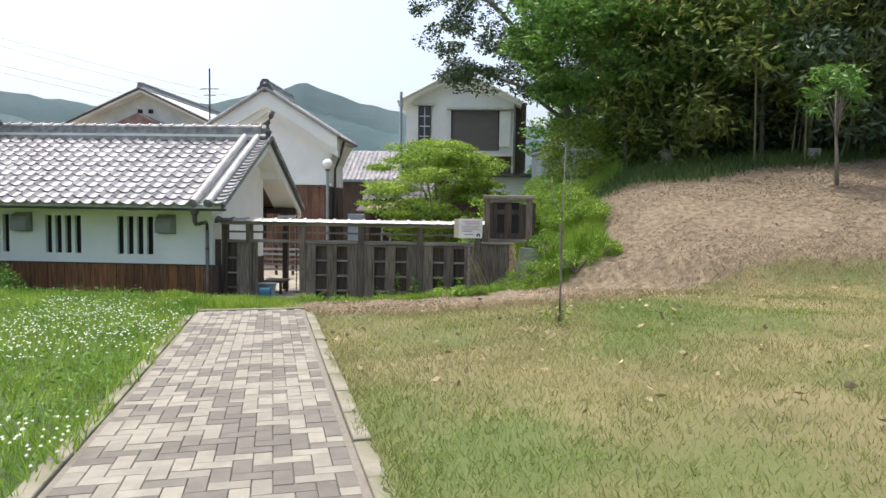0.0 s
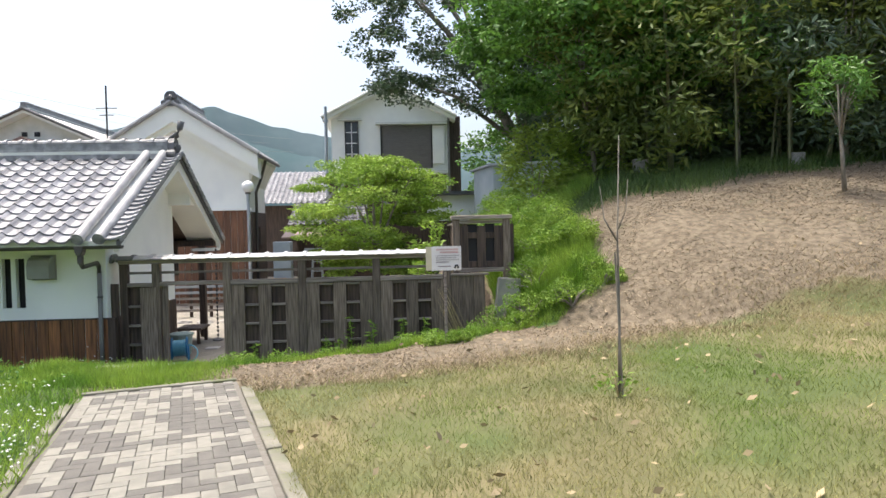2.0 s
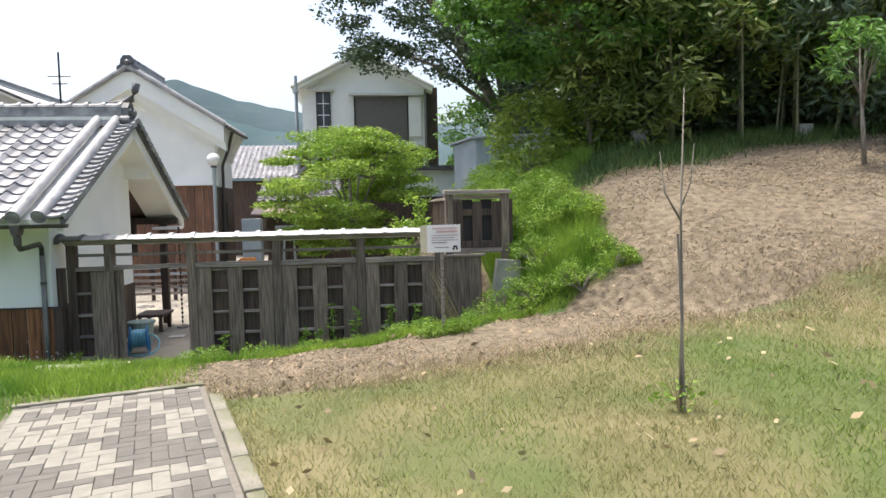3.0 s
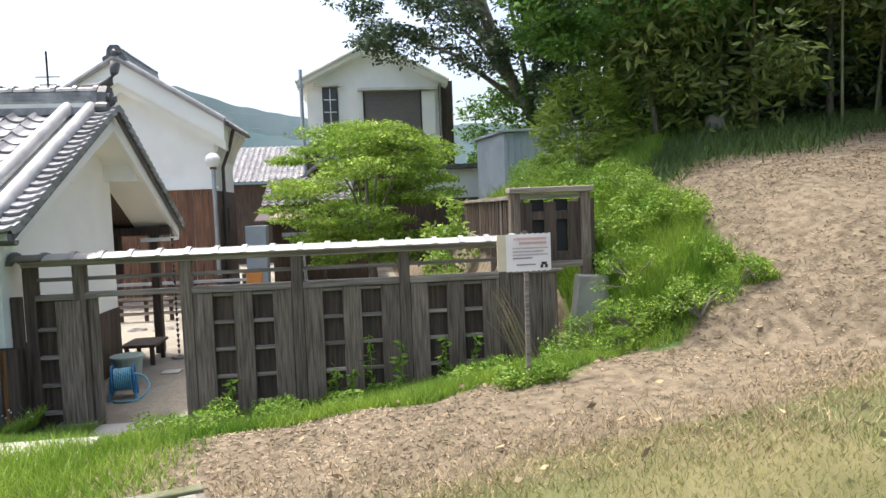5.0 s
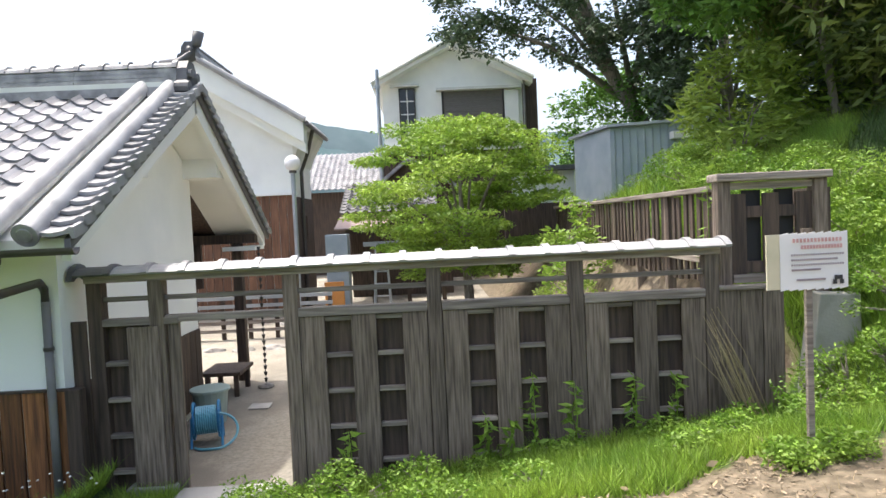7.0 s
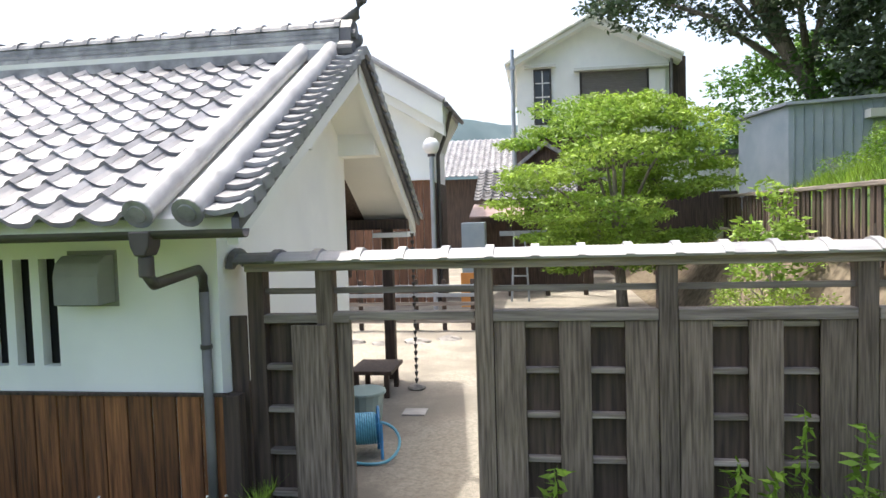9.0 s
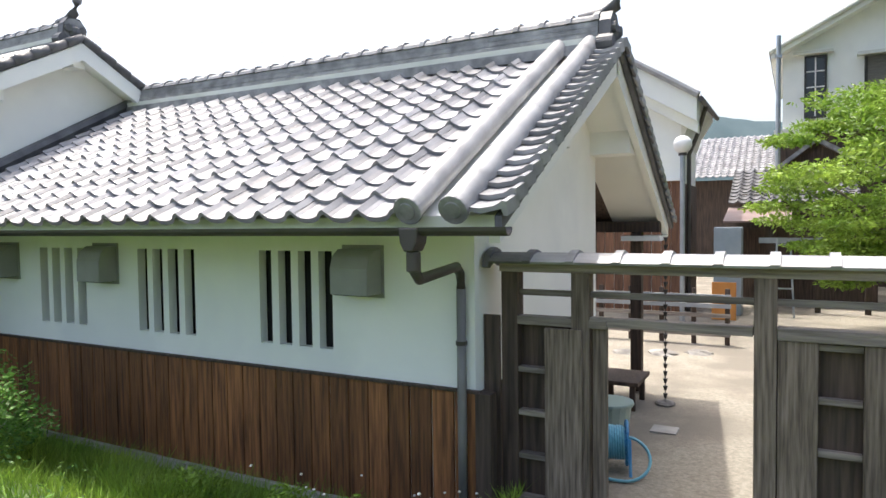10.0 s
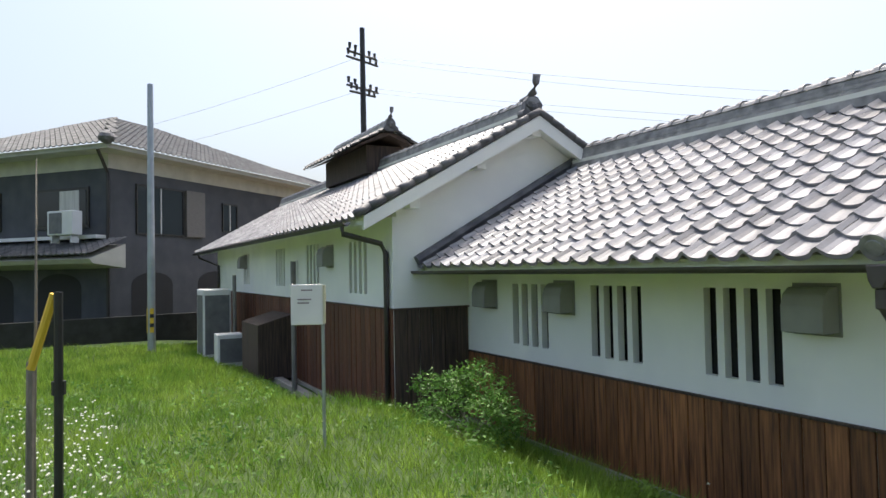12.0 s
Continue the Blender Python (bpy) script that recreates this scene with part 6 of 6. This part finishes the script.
    tagged(new("fallen_leaves", mesh_arrays("fallen_leaves", V, 4, STRAW)), "scattered pale fallen leaves on the lawn", "fallen leaves", kind="stuff")
    # white clover heads and fleabane
    def flowers(name, n, box, keep, h, r, material, label):
        X, Y = scatter(n, *box, keep)
        m = len(X)
        Z = ground(X, Y) + h * R.uniform(0.5, 1.2, m)
        V = []
        for k in range(6):
            a = k * np.pi / 3
            c, s = np.cos(a), np.sin(a)
            c2, s2 = np.cos(a + 0.9), np.sin(a + 0.9)
            P = np.stack([X, Y, Z], 1)
            V.append(np.stack([P + [0, 0, r * 0.8], P + [c * r, s * r, r * 0.1], P + [c2 * r * 0.9, s2 * r * 0.9, -r * 0.4]], 1))
        tagged(new(name, mesh_arrays(name, np.concatenate(V), 3, material)), label, "flowers", kind="stuff")
    flowers("clover_flowers", 3400, (-5.6, -1.0, 1.4, 8.2), lambda X, Y: field(X, Y) & (patch(X * 0.8, Y) > -0.5) & (path_uv(X, Y)[0] > -2.9), 0.15, 0.011, PETAL, "white clover heads in the grass beside the path")
    flowers("fleabane_flowers", 2000, (-9, -3.4, 5.6, 8.0), lambda X, Y: (X < -4.6) & (Y < 7.1) & (patch(X * 2, Y * 2) > -0.2), 0.36, 0.010, PETAL, "white fleabane daisies in the field grass")
    flowers("white_weed_flowers", 40, (-5.6, -4.0, 10.6, 11.6), lambda X, Y: Y > 0, 0.42, 0.012, PETAL, "white flower heads by the storehouse wall")


meadow()


def field_weeds():
    n = 26000
    X, Y = scatter(n, -13, -1.6, 1, 11.2, lambda X, Y: (path_uv(X, Y)[0] < -PATH_W / 2 - 0.1) & (Y < 11.2 - 1.0 * (X < -10.5)) & (patch(X * 1.7, Y * 1.7) > 0.2) & (np.hypot(X + 2.4, Y - 7.4) > 0.8))
    P = np.stack([X, Y, ground(X, Y) + R.uniform(0.03, 0.2, len(X))], 1)
    V = leaf_quads(P, 0.05, droop=0.0, aspect=0.4)
    tagged(new("field_weeds", mesh_arrays("field_weeds", V, 4, LEAF_MID)), "broad-leaved green weeds among the field grass", "weeds", kind="stuff")


field_weeds()


def bushes():
    def bush(name, at, r, n, per, cr, leaf, m, label, flat=0.7, droop=0.0, aspect=0.4, category="bush", group=""):
        z = float(ground(at[0], at[1]))
        b = empty(name, (at[0], at[1], z), label=label, category=category, group=group)
        C = crown_points(n, (0, 0, r[2] * 0.45), (r[0], r[1], r[2] * 0.75), low=-0.5)
        V = clumps(C, np.full(len(C), cr), np.full(len(C), per), leaf, flat, droop=droop, aspect=aspect)
        tagged(new("leaves", mesh_arrays("leaves", V, 4, m)), kind="stuff").parent = b
        g = Geo()
        for i in range(min(8, len(C))):
            e = Vector(C[i])
            g.tube([(0, 0, -0.05), (e.x * 0.4, e.y * 0.4, e.z * 0.6), e], [0.018, 0.012, 0.004], 5)
        part("stems", g, BARK, b)
    bush("leafy_shrub", (-8.7, 10.55), (0.85, 0.5, 0.72), 46, 130, 0.2, 0.052, LEAF_MID, "dense green leafy shrub against the cedar boards")
    for x, y, r in ((-2.2, 11.45, 0.35), (-1.7, 11.55, 0.28), (-3.05, 11.4, 0.25), (-4.9, 11.0, 0.4), (-5.6, 11.1, 0.35), (-6.6, 11.0, 0.3), (1.5, 11.5, 0.4), (2.1, 11.2, 0.4), (2.7, 10.9, 0.4), (2.4, 11.9, 0.45), (3.0, 11.5, 0.35), (0.6, 10.9, 0.2), (0.55, 10.2, 0.11), (0.9, 10.25, 0.13),  (1.3, 11.1, 0.25), (0.2, 10.8, 0.2), (1.75, 11.55, 0.42), (2.0, 11.4, 0.45), (2.3, 11.65, 0.5), (1.9, 11.1, 0.25), (3.2, 11.0, 0.3), (2.5, 11.1, 0.3), (-2.2, 10.1, 0.25), (-1.6, 10.5, 0.28), (-0.9, 10.7, 0.22), (0.9, 11.65, 0.2), (0.3, 11.7, 0.15), (-0.5, 11.75, 0.12), (-1.2, 11.75, 0.12), (-2.6, 11.5, 0.3)):
        bush("weed_clump", (x, y), (r, r * 0.8, r * 0.8), 16, 75, 0.12, 0.042, WEED, "bright green weed clump in the grass", group="weed clumps along the fence", category="weeds")
    for x, y, r, h in ((2.5, 12.6, 0.5, 0.4), (2.9, 13.4, 0.55, 0.45), (3.2, 12.5, 0.4, 0.35), (2.3, 13.8, 0.55, 0.5), (2.6, 15.0, 0.6, 0.5), (3.4, 18.2, 0.6, 0.6), (4.3, 19.4, 0.7, 0.7), (3.2, 20.4, 0.6, 0.5), (4.6, 21.4, 0.8, 0.7), (2.7, 17.4, 0.5, 0.5), (5.2, 18.6, 0.7, 0.6), (2.4, 16.2, 0.5, 0.4), (3.1, 14.3, 0.5, 0.4)):
        bush("bank_shrub", (x, y), (r, r, h), 26, 110, 0.17, 0.052, WEED, "lush green weeds on the bank", group="weeds on the bank", category="weeds")
    bush("bamboo_grass_bush", (3.4, 16.8), (0.9, 0.9, 1.7), 40, 60, 0.3, 0.2, YELLOWLEAF, "yellow-green bamboo grass bush on the bank", aspect=0.22)
    bush("bamboo_grass_bush", (5.0, 17.2), (1.0, 0.8, 1.4), 40, 60, 0.3, 0.2, MAPLE, "green bamboo grass clump on the bank", aspect=0.22)
    for x, y in ((0.3, 15.3), (0.75, 14.7), (0.8, 16.2), (0.4, 16.9), (0.9, 13.6), (0.6, 18.2)):
        bush("azalea", (x, y), (0.5, 0.4, 0.75), 26, 60, 0.16, 0.06, YELLOWLEAF, "clipped yellow-green garden shrub behind the fence", group="garden shrubs")
    bush("hydrangea", (0.85, 17.2), (0.5, 0.5, 1.7), 24, 50, 0.22, 0.12, MAPLE, "green hydrangea before the picket fence")
    for x, y, h in ((-0.75, 11.86, 0.75), (-0.4, 11.85, 0.6), (-2.3, 11.87, 0.5), (0.1, 11.84, 0.55), (-1.15, 11.86, 0.45), (0.45, 11.84, 0.5), (-0.95, 11.8, 0.4), (1.15, 12.75, 1.9)):
        z = float(ground(x, y)) if y < 12 else 0.2
        b = empty("tall_weed", (x, y, z), label="single tall leafy weed stalk before the boards", category="weeds", group="tall weeds by the fence")
        part("stem", Geo().tube([(0, 0, 0), (0.02, -0.02, h * 0.5), (0.0, -0.03, h)], [0.008, 0.006, 0.003], 5), WEED, b)
        t = np.linspace(0.15, 1, 46)
        P = np.stack([0.02 * np.sin(t * 9), -0.02 * t, t * h], 1)
        part_l = tagged(new("leaves", mesh_arrays("leaves", leaf_quads(P, 0.11, droop=0.1, aspect=0.3), 4, WEED)), kind="stuff")
        part_l.parent = b
    b = empty("dry_stalks", (0.95, 11.8, -0.05), label="dry reddish straw stalks leaning on the fence", category="dry grass")
    g = Geo()
    for i in range(26):
        x, l = R.uniform(-0.1, 0.2), R.uniform(0.5, 0.95)
        g.tube([(x + 0.1, -0.04, 0), (x - 0.12 * l, -0.06, l * 0.6), (x - 0.3 * l + R.normal(0, 0.03), -0.05, l)], [0.005, 0.004, 0.002], 4)
    tagged(part("stalks", g, STRAW, b), kind="stuff")


bushes()


def sapling(at, h, bend, label, stake=0.0, fork=True):
    z = float(ground(at[0], at[1]))
    b = empty("sapling", (at[0], at[1], z), label=label, category="sapling", group="bare saplings on the lawn")
    g = Geo()
    top = Vector((bend, 0.02, h))
    pts = [Vector((0, 0, -0.1)), Vector((0.01, 0, h * 0.3)), Vector((bend * 0.15, 0.01, h * 0.6)), top]
    g.tube(pts, [0.014, 0.011, 0.008, 0.003], 7)
    if fork:
        f = pts[2]
        g.tube([f, f + Vector((-0.10, 0.02, 0.18)), f + Vector((-0.13, 0.03, 0.45))], [0.008, 0.006, 0.002], 5)
        g.tube([f + Vector((0.01, 0, 0.1)), f + Vector((0.08, 0.02, 0.25)), f + Vector((0.10, 0.02, 0.5))], [0.007, 0.005, 0.002], 5)
    part("stem", g, BARK, b, smooth=True)
    if stake:
        part("stake", Geo().tube([(0.03, -0.02, -0.1), (-0.02, 0.0, stake)], 0.008, 6), BARK, b)
    s = Geo()
    for i in range(14):
        a, l = R.uniform(0, 6.28), R.uniform(0.12, 0.38)
        s.tube([(0, 0, 0), (0.12 * math.cos(a) * l / 0.3, 0.1 * math.sin(a), l)], [0.005, 0.002], 4)
    tagged(part("basal_shoots", s, STRAW, b), kind="stuff")
    t = R.uniform(0, 1, 60)
    P = np.stack([R.normal(0, 0.07, 60), R.normal(0, 0.06, 60), t * 0.22], 1)
    tagged(new("basal_leaves", mesh_arrays("basal_leaves", leaf_quads(P, 0.06, droop=-0.3), 4, WEED)), kind="stuff").parent = b


sapling((1.86, 6.25), 2.15, 0.03, "thin bare forked sapling tied to a stake on the lawn", 1.2)
sapling((5.5, 5.8), 2.05, 0.75, "thin bare sapling with bent top and dark stake", 1.3, False)
sapling((-6.5, 6.66), 2.1, 0.12, "thin bare sapling at the edge of the field", 0, False)
st = empty("garden_stake", (-6.35, 6.78, 0.1), label="thin black garden stake standing in the field grass", category="stake")
part("rod", Geo().tube([(0, 0, -0.2), (0.02, 0, 1.48)], 0.022, 8), BLACKPOLE, st)
part("clip", Geo().tube([(0, 0, 0.95), (0, 0, 1.02)], 0.034, 8), BLACKPOLE, st)
yb = empty("yellow_rod", (-6.40, 6.70, 0.1), label="short yellow rod tied to the sapling", category="rod")
part("rod", Geo().tube([(-0.04, -0.05, 1.08), (0.03, 0.06, 1.47)], 0.022, 8), YELLOW, yb)
part("post", Geo().tube([(-0.05, -0.06, -0.2), (-0.04, -0.05, 1.12)], 0.02, 6), BARK, yb)


def forest():
    tree("maple", (-0.6, 22.0, -0.5), (-0.75, 22.2, 2.2), (2.3, 2.0, 2.05), 120, 430, 0.72, 0.115, MAPLE, "spreading bright green maple in layered sprays", 0.11, flat=0.2, low=-0.95, droop=0.25, aspect=0.38)
    tree("small_broadleaf", (4.76, 16.3, 2.75), (4.35, 16.6, 6.25), (2.8, 1.9, 2.1), 165, 230, 0.7, 0.15, LEAF_MID, "green broadleaf tree with slim grey trunk on the bank", 0.055, flat=0.32, low=-0.85)
    tree("large_evergreen", (7.5, 28.0, 1.4), (2.3, 26.0, 9.4), (4.5, 2.3, 3.4), 185, 150, 0.6, 0.17, LEAF_DARK, "large dark evergreen tree overhanging the white house", 0.26, flat=0.55, limbs=9, low=-0.95)
    tree("bank_broadleaf", (5.6, 28.2, 1.0), (5.4, 28.0, 4.3), (2.5, 1.7, 2.3), 95, 150, 0.68, 0.18, LEAF_MID, "rounded green broadleaf tree behind the metal shed", 0.12, flat=0.45, low=-0.95)
    tree("shade_tree", (7.4, 25.0, 1.4), (6.9, 24.8, 6.6), (2.5, 1.6, 3.2), 100, 160, 0.8, 0.2, LEAF_DARK, "dark leafy tree standing beyond the metal shed", 0.14, flat=0.5, low=-0.95)
    tree("young_tree", (8.1, 12.45, 2.5), (8.0, 12.5, 4.15), (0.5, 0.5, 0.7), 16, 50, 0.26, 0.17, LEAF_MID, "slender young tree with drooping light green leaves", 0.035, flat=0.7, droop=0.6, aspect=0.25)
    # bamboo and thicket behind the bank
    spots = []
    for i in range(30):
        x = 5.6 + 15.0 * (i % 15) / 14 + R.uniform(-0.4, 0.4)
        y = 16.0 + 2.8 * (i // 15) + R.uniform(-0.7, 0.7) - 0.12 * max(0, x - 8)
        spots.append((x, y))
    for i, (x, y) in enumerate(spots):
        z = float(ground(x, y))
        h = R.uniform(4.2, 7.2) + 1.5 * (i // 15)
        kind = (BAMBOO, BAMBOO, LEAF_MID, BAMBOO, LEAF_DARK)[i % 5]
        tree("bamboo_clump" if kind == BAMBOO else "thicket_tree", (x, y, z), (x - 0.2, y - 0.3, z + h * 0.56), (1.75, 1.4, h * 0.54), 34, 165, 0.8, 0.235, kind,
             "tall bamboo with dense drooping yellow-green leaves" if kind == BAMBOO else "dense dark green thicket tree at the forest edge", 0.06, flat=0.6, limbs=10, low=-1.0, bark=CULM if kind == BAMBOO else BARK, droop=0.55, aspect=0.26, category="bamboo" if kind == BAMBOO else "tree")
    # low growth under the thicket
    n = 150
    C = np.stack([R.uniform(5.2, 18, n), R.uniform(16.2, 18.6, n), np.zeros(n)], 1)
    C[:, 1] -= 0.1 * np.clip(C[:, 0] - 8, 0, 20)
    C[:, 2] = ground(C[:, 0], C[:, 1]) + R.uniform(0.1, 1.7, n)
    V = clumps(C, np.full(n, 0.8), np.full(n, 110), 0.22, 0.7, droop=0.3, aspect=0.3)
    tagged(new("undergrowth", mesh_arrays("undergrowth", V, 4, LEAF_DARK)), "dark tangled undergrowth beneath the bamboo", "undergrowth", kind="stuff")
    # culms at the forest edge
    for i in range(22):
        x, y = R.uniform(5.5, 16), R.uniform(15.0, 17.6)
        z = float(ground(x, y))
        lx, ly = R.normal(0, 0.35), R.normal(-0.1, 0.2)
        tagged(part("bare_stem", Geo().tube([(x, y, z - 0.1), (x + lx * 0.4, y + ly * 0.4, z + 1.6), (x + lx, y + ly, z + 3.4)], [0.03, 0.025, 0.012], 6), CULM), "bare bamboo stem at the edge of the thicket", "bamboo stem", "bamboo stems")
    for x, y, h in ((5.6, 15.9, 0.4), (8.9, 15.2, 0.28)):
        z = float(ground(x, y))
        tagged(part("weathered_stone_marker", Geo().prism([(-0.16, -0.1), (0.16, -0.1), (0.15, 0.1), (-0.14, 0.1)], "z", z - 0.1, z + h), STONE, m=Matrix.Translation((x, y, 0)), bevel=0.02), "small weathered grey stone marker at the forest edge", "stone")
    # far woods on the rise behind
    C = np.stack([R.uniform(3, 40, 260), R.uniform(22, 34, 260), np.zeros(260)], 1)
    C[:, 0] += 4
    C[:, 2] = ground(C[:, 0], C[:, 1]) + R.uniform(0.4, 9.0, 260) * sstep(6, 10, C[:, 0]) + 0.5
    C = C[C[:, 0] > 8.5]
    lowC = C.copy()
    lowC[:, 1] = 19.5 + (lowC[:, 1] - 22) * 0.15
    lowC[:, 2] = ground(lowC[:, 0], lowC[:, 1]) + R.uniform(0.3, 5.0, len(C))
    C = np.concatenate([C, lowC])
    V = clumps(C, np.full(len(C), 1.7), np.full(len(C), 110), 0.55, 0.8)
    tagged(new("far_woods", mesh_arrays("far_woods", V, 4, LEAF_DARK)), "dense dark woodland on the rising ground", "woods", kind="stuff")


forest()


# ---- paved path: kerbs, sand bed and pavers ----
def paved_path():
    d, s = path_axes()
    b = empty("paved_path", label="footpath of beige and brown pavers in herringbone with pale kerbs", category="path", kind="structure")

    def frame_at(u, v, lift):
        p = PATH_NEAR + s * u + d * v
        e = 0.25
        z0, z1 = float(ground(p.x - d.x * e, p.y - d.y * e)), float(ground(p.x + d.x * e, p.y + d.y * e))
        c = PATH_NEAR + d * v
        z0, z1 = float(ground(c.x - d.x * e, c.y - d.y * e)), float(ground(c.x + d.x * e, c.y + d.y * e))
        y = (d + Vector((0, 0, (z1 - z0) / (2 * e)))).normalized()
        n = s.cross(y)
        m = Matrix((s, y, n)).transposed().to_4x4()
        m.translation = Vector((p.x, p.y, (z0 + z1) / 2)) + n * lift
        return m
    bed = Geo()
    n = 50
    for i in range(n + 1):
        for u in (-PATH_W / 2, PATH_W / 2):
            bed.v.append(tuple(frame_at(u, PATH_LEN * i / n, -0.006).translation))
    bed.f += [(2 * i, 2 * i + 1, 2 * i + 3, 2 * i + 2) for i in range(n)]
    part("sand_bed", bed, JOINT, b)
    P = 0.1038
    W = int(PATH_W / P / 2)

    def paver(long_y, material):
        a, c = ((P - 0.003, 2 * P - 0.003), (2 * P - 0.003, P - 0.003), (P - 0.003, P - 0.003))[(1, 0, 2)[long_y]]
        g = Geo()
        k = 0.003
        g.v = [(0, 0, -0.03), (a, 0, -0.03), (a, c, -0.03), (0, c, -0.03), (0, 0, 0), (a, 0, 0), (a, c, 0), (0, c, 0), (k, k, 0.005), (a - k, k, 0.005), (a - k, c - k, 0.005), (k, c - k, 0.005)]
        g.f = [(0, 1, 5, 4), (1, 2, 6, 5), (2, 3, 7, 6), (3, 0, 4, 7), (4, 5, 9, 8), (5, 6, 10, 9), (6, 7, 11, 10), (7, 4, 8, 11), (8, 9, 10, 11)]
        me = bpy.data.meshes.new("paver")
        me.from_pydata(g.v, [], g.f)
        me.materials.append(material)
        return me, g
    kinds = {(l, q): paver(l, (PAVER_A, PAVER_B)[q]) for l in (0, 1, 2) for q in (0, 1)}
    rest = (Geo(), Geo())
    rnd = random.Random(5)
    count = 0
    rows = int(PATH_LEN / P)
    near0 = int(5.2 / P)
    for j in range(rows):
        for i in range(-W, W):
            c = (i - j) % 4
            half = (c == 0 and i + 1 >= W) or (c == 1 and i - 1 < -W)
            if not half and (c not in (0, 3) or (c == 3 and j + 1 >= rows)):
                continue
            blk = noise.noise(Vector((i * 0.3, j * 0.3, 4.2)))
            q = 1 if rnd.random() < 0.45 + 1.0 * blk else 0
            me, g = kinds[(2 if half else 1 if c == 3 else 0, q)]
            m = frame_at(i * P, j * P, 0.004 + rnd.uniform(-0.002, 0.002))
            if near0 <= j and count < 300:
                piece("paver", me, b, m)
                count += 1
            else:
                rest[q].add([m @ Vector(v) for v in g.v], g.f)
    for q in (0, 1):
        tagged(part("pavers", rest[q], (PAVER_A, PAVER_B)[q], b), kind="stuff")
    kerb = Geo().box(-0.055, 0.055, 0, 0.59, -0.15, 0.03)
    for side in (-1, 1):
        for k in range(int(PATH_LEN / 0.6)):
            m = frame_at(side * (PATH_W / 2 + 0.06), k * 0.6, -0.012 + rnd.uniform(-0.008, 0.006))
            part("kerb_stone", kerb, KERB, b, bevel=0.01, m=m @ Matrix.Rotation(rnd.uniform(-0.012, 0.012), 4, "Z"))
    m = frame_at(0, PATH_LEN, 0.0)
    part("end_kerb", Geo().box(-PATH_W / 2, PATH_W / 2, 0, 0.1, -0.15, 0.02), KERB, b, bevel=0.01, m=m)


paved_path()
sill = Geo().box(-3.75, -2.85, 11.3, 11.98, -0.8, -0.46)
tagged(part("gate_step", sill, CONCRETE, bevel=0.02), "pale concrete step at the gate opening", "step")
slab = Geo().box(-4.15, -2.85, 9.3, 9.75, -0.2, float(ground(-3.4, 9.5)) + 0.03)
tagged(part("concrete_slab", slab, CONCRETE, bevel=0.02), "worn pale concrete slab between the path and the gate", "slab")
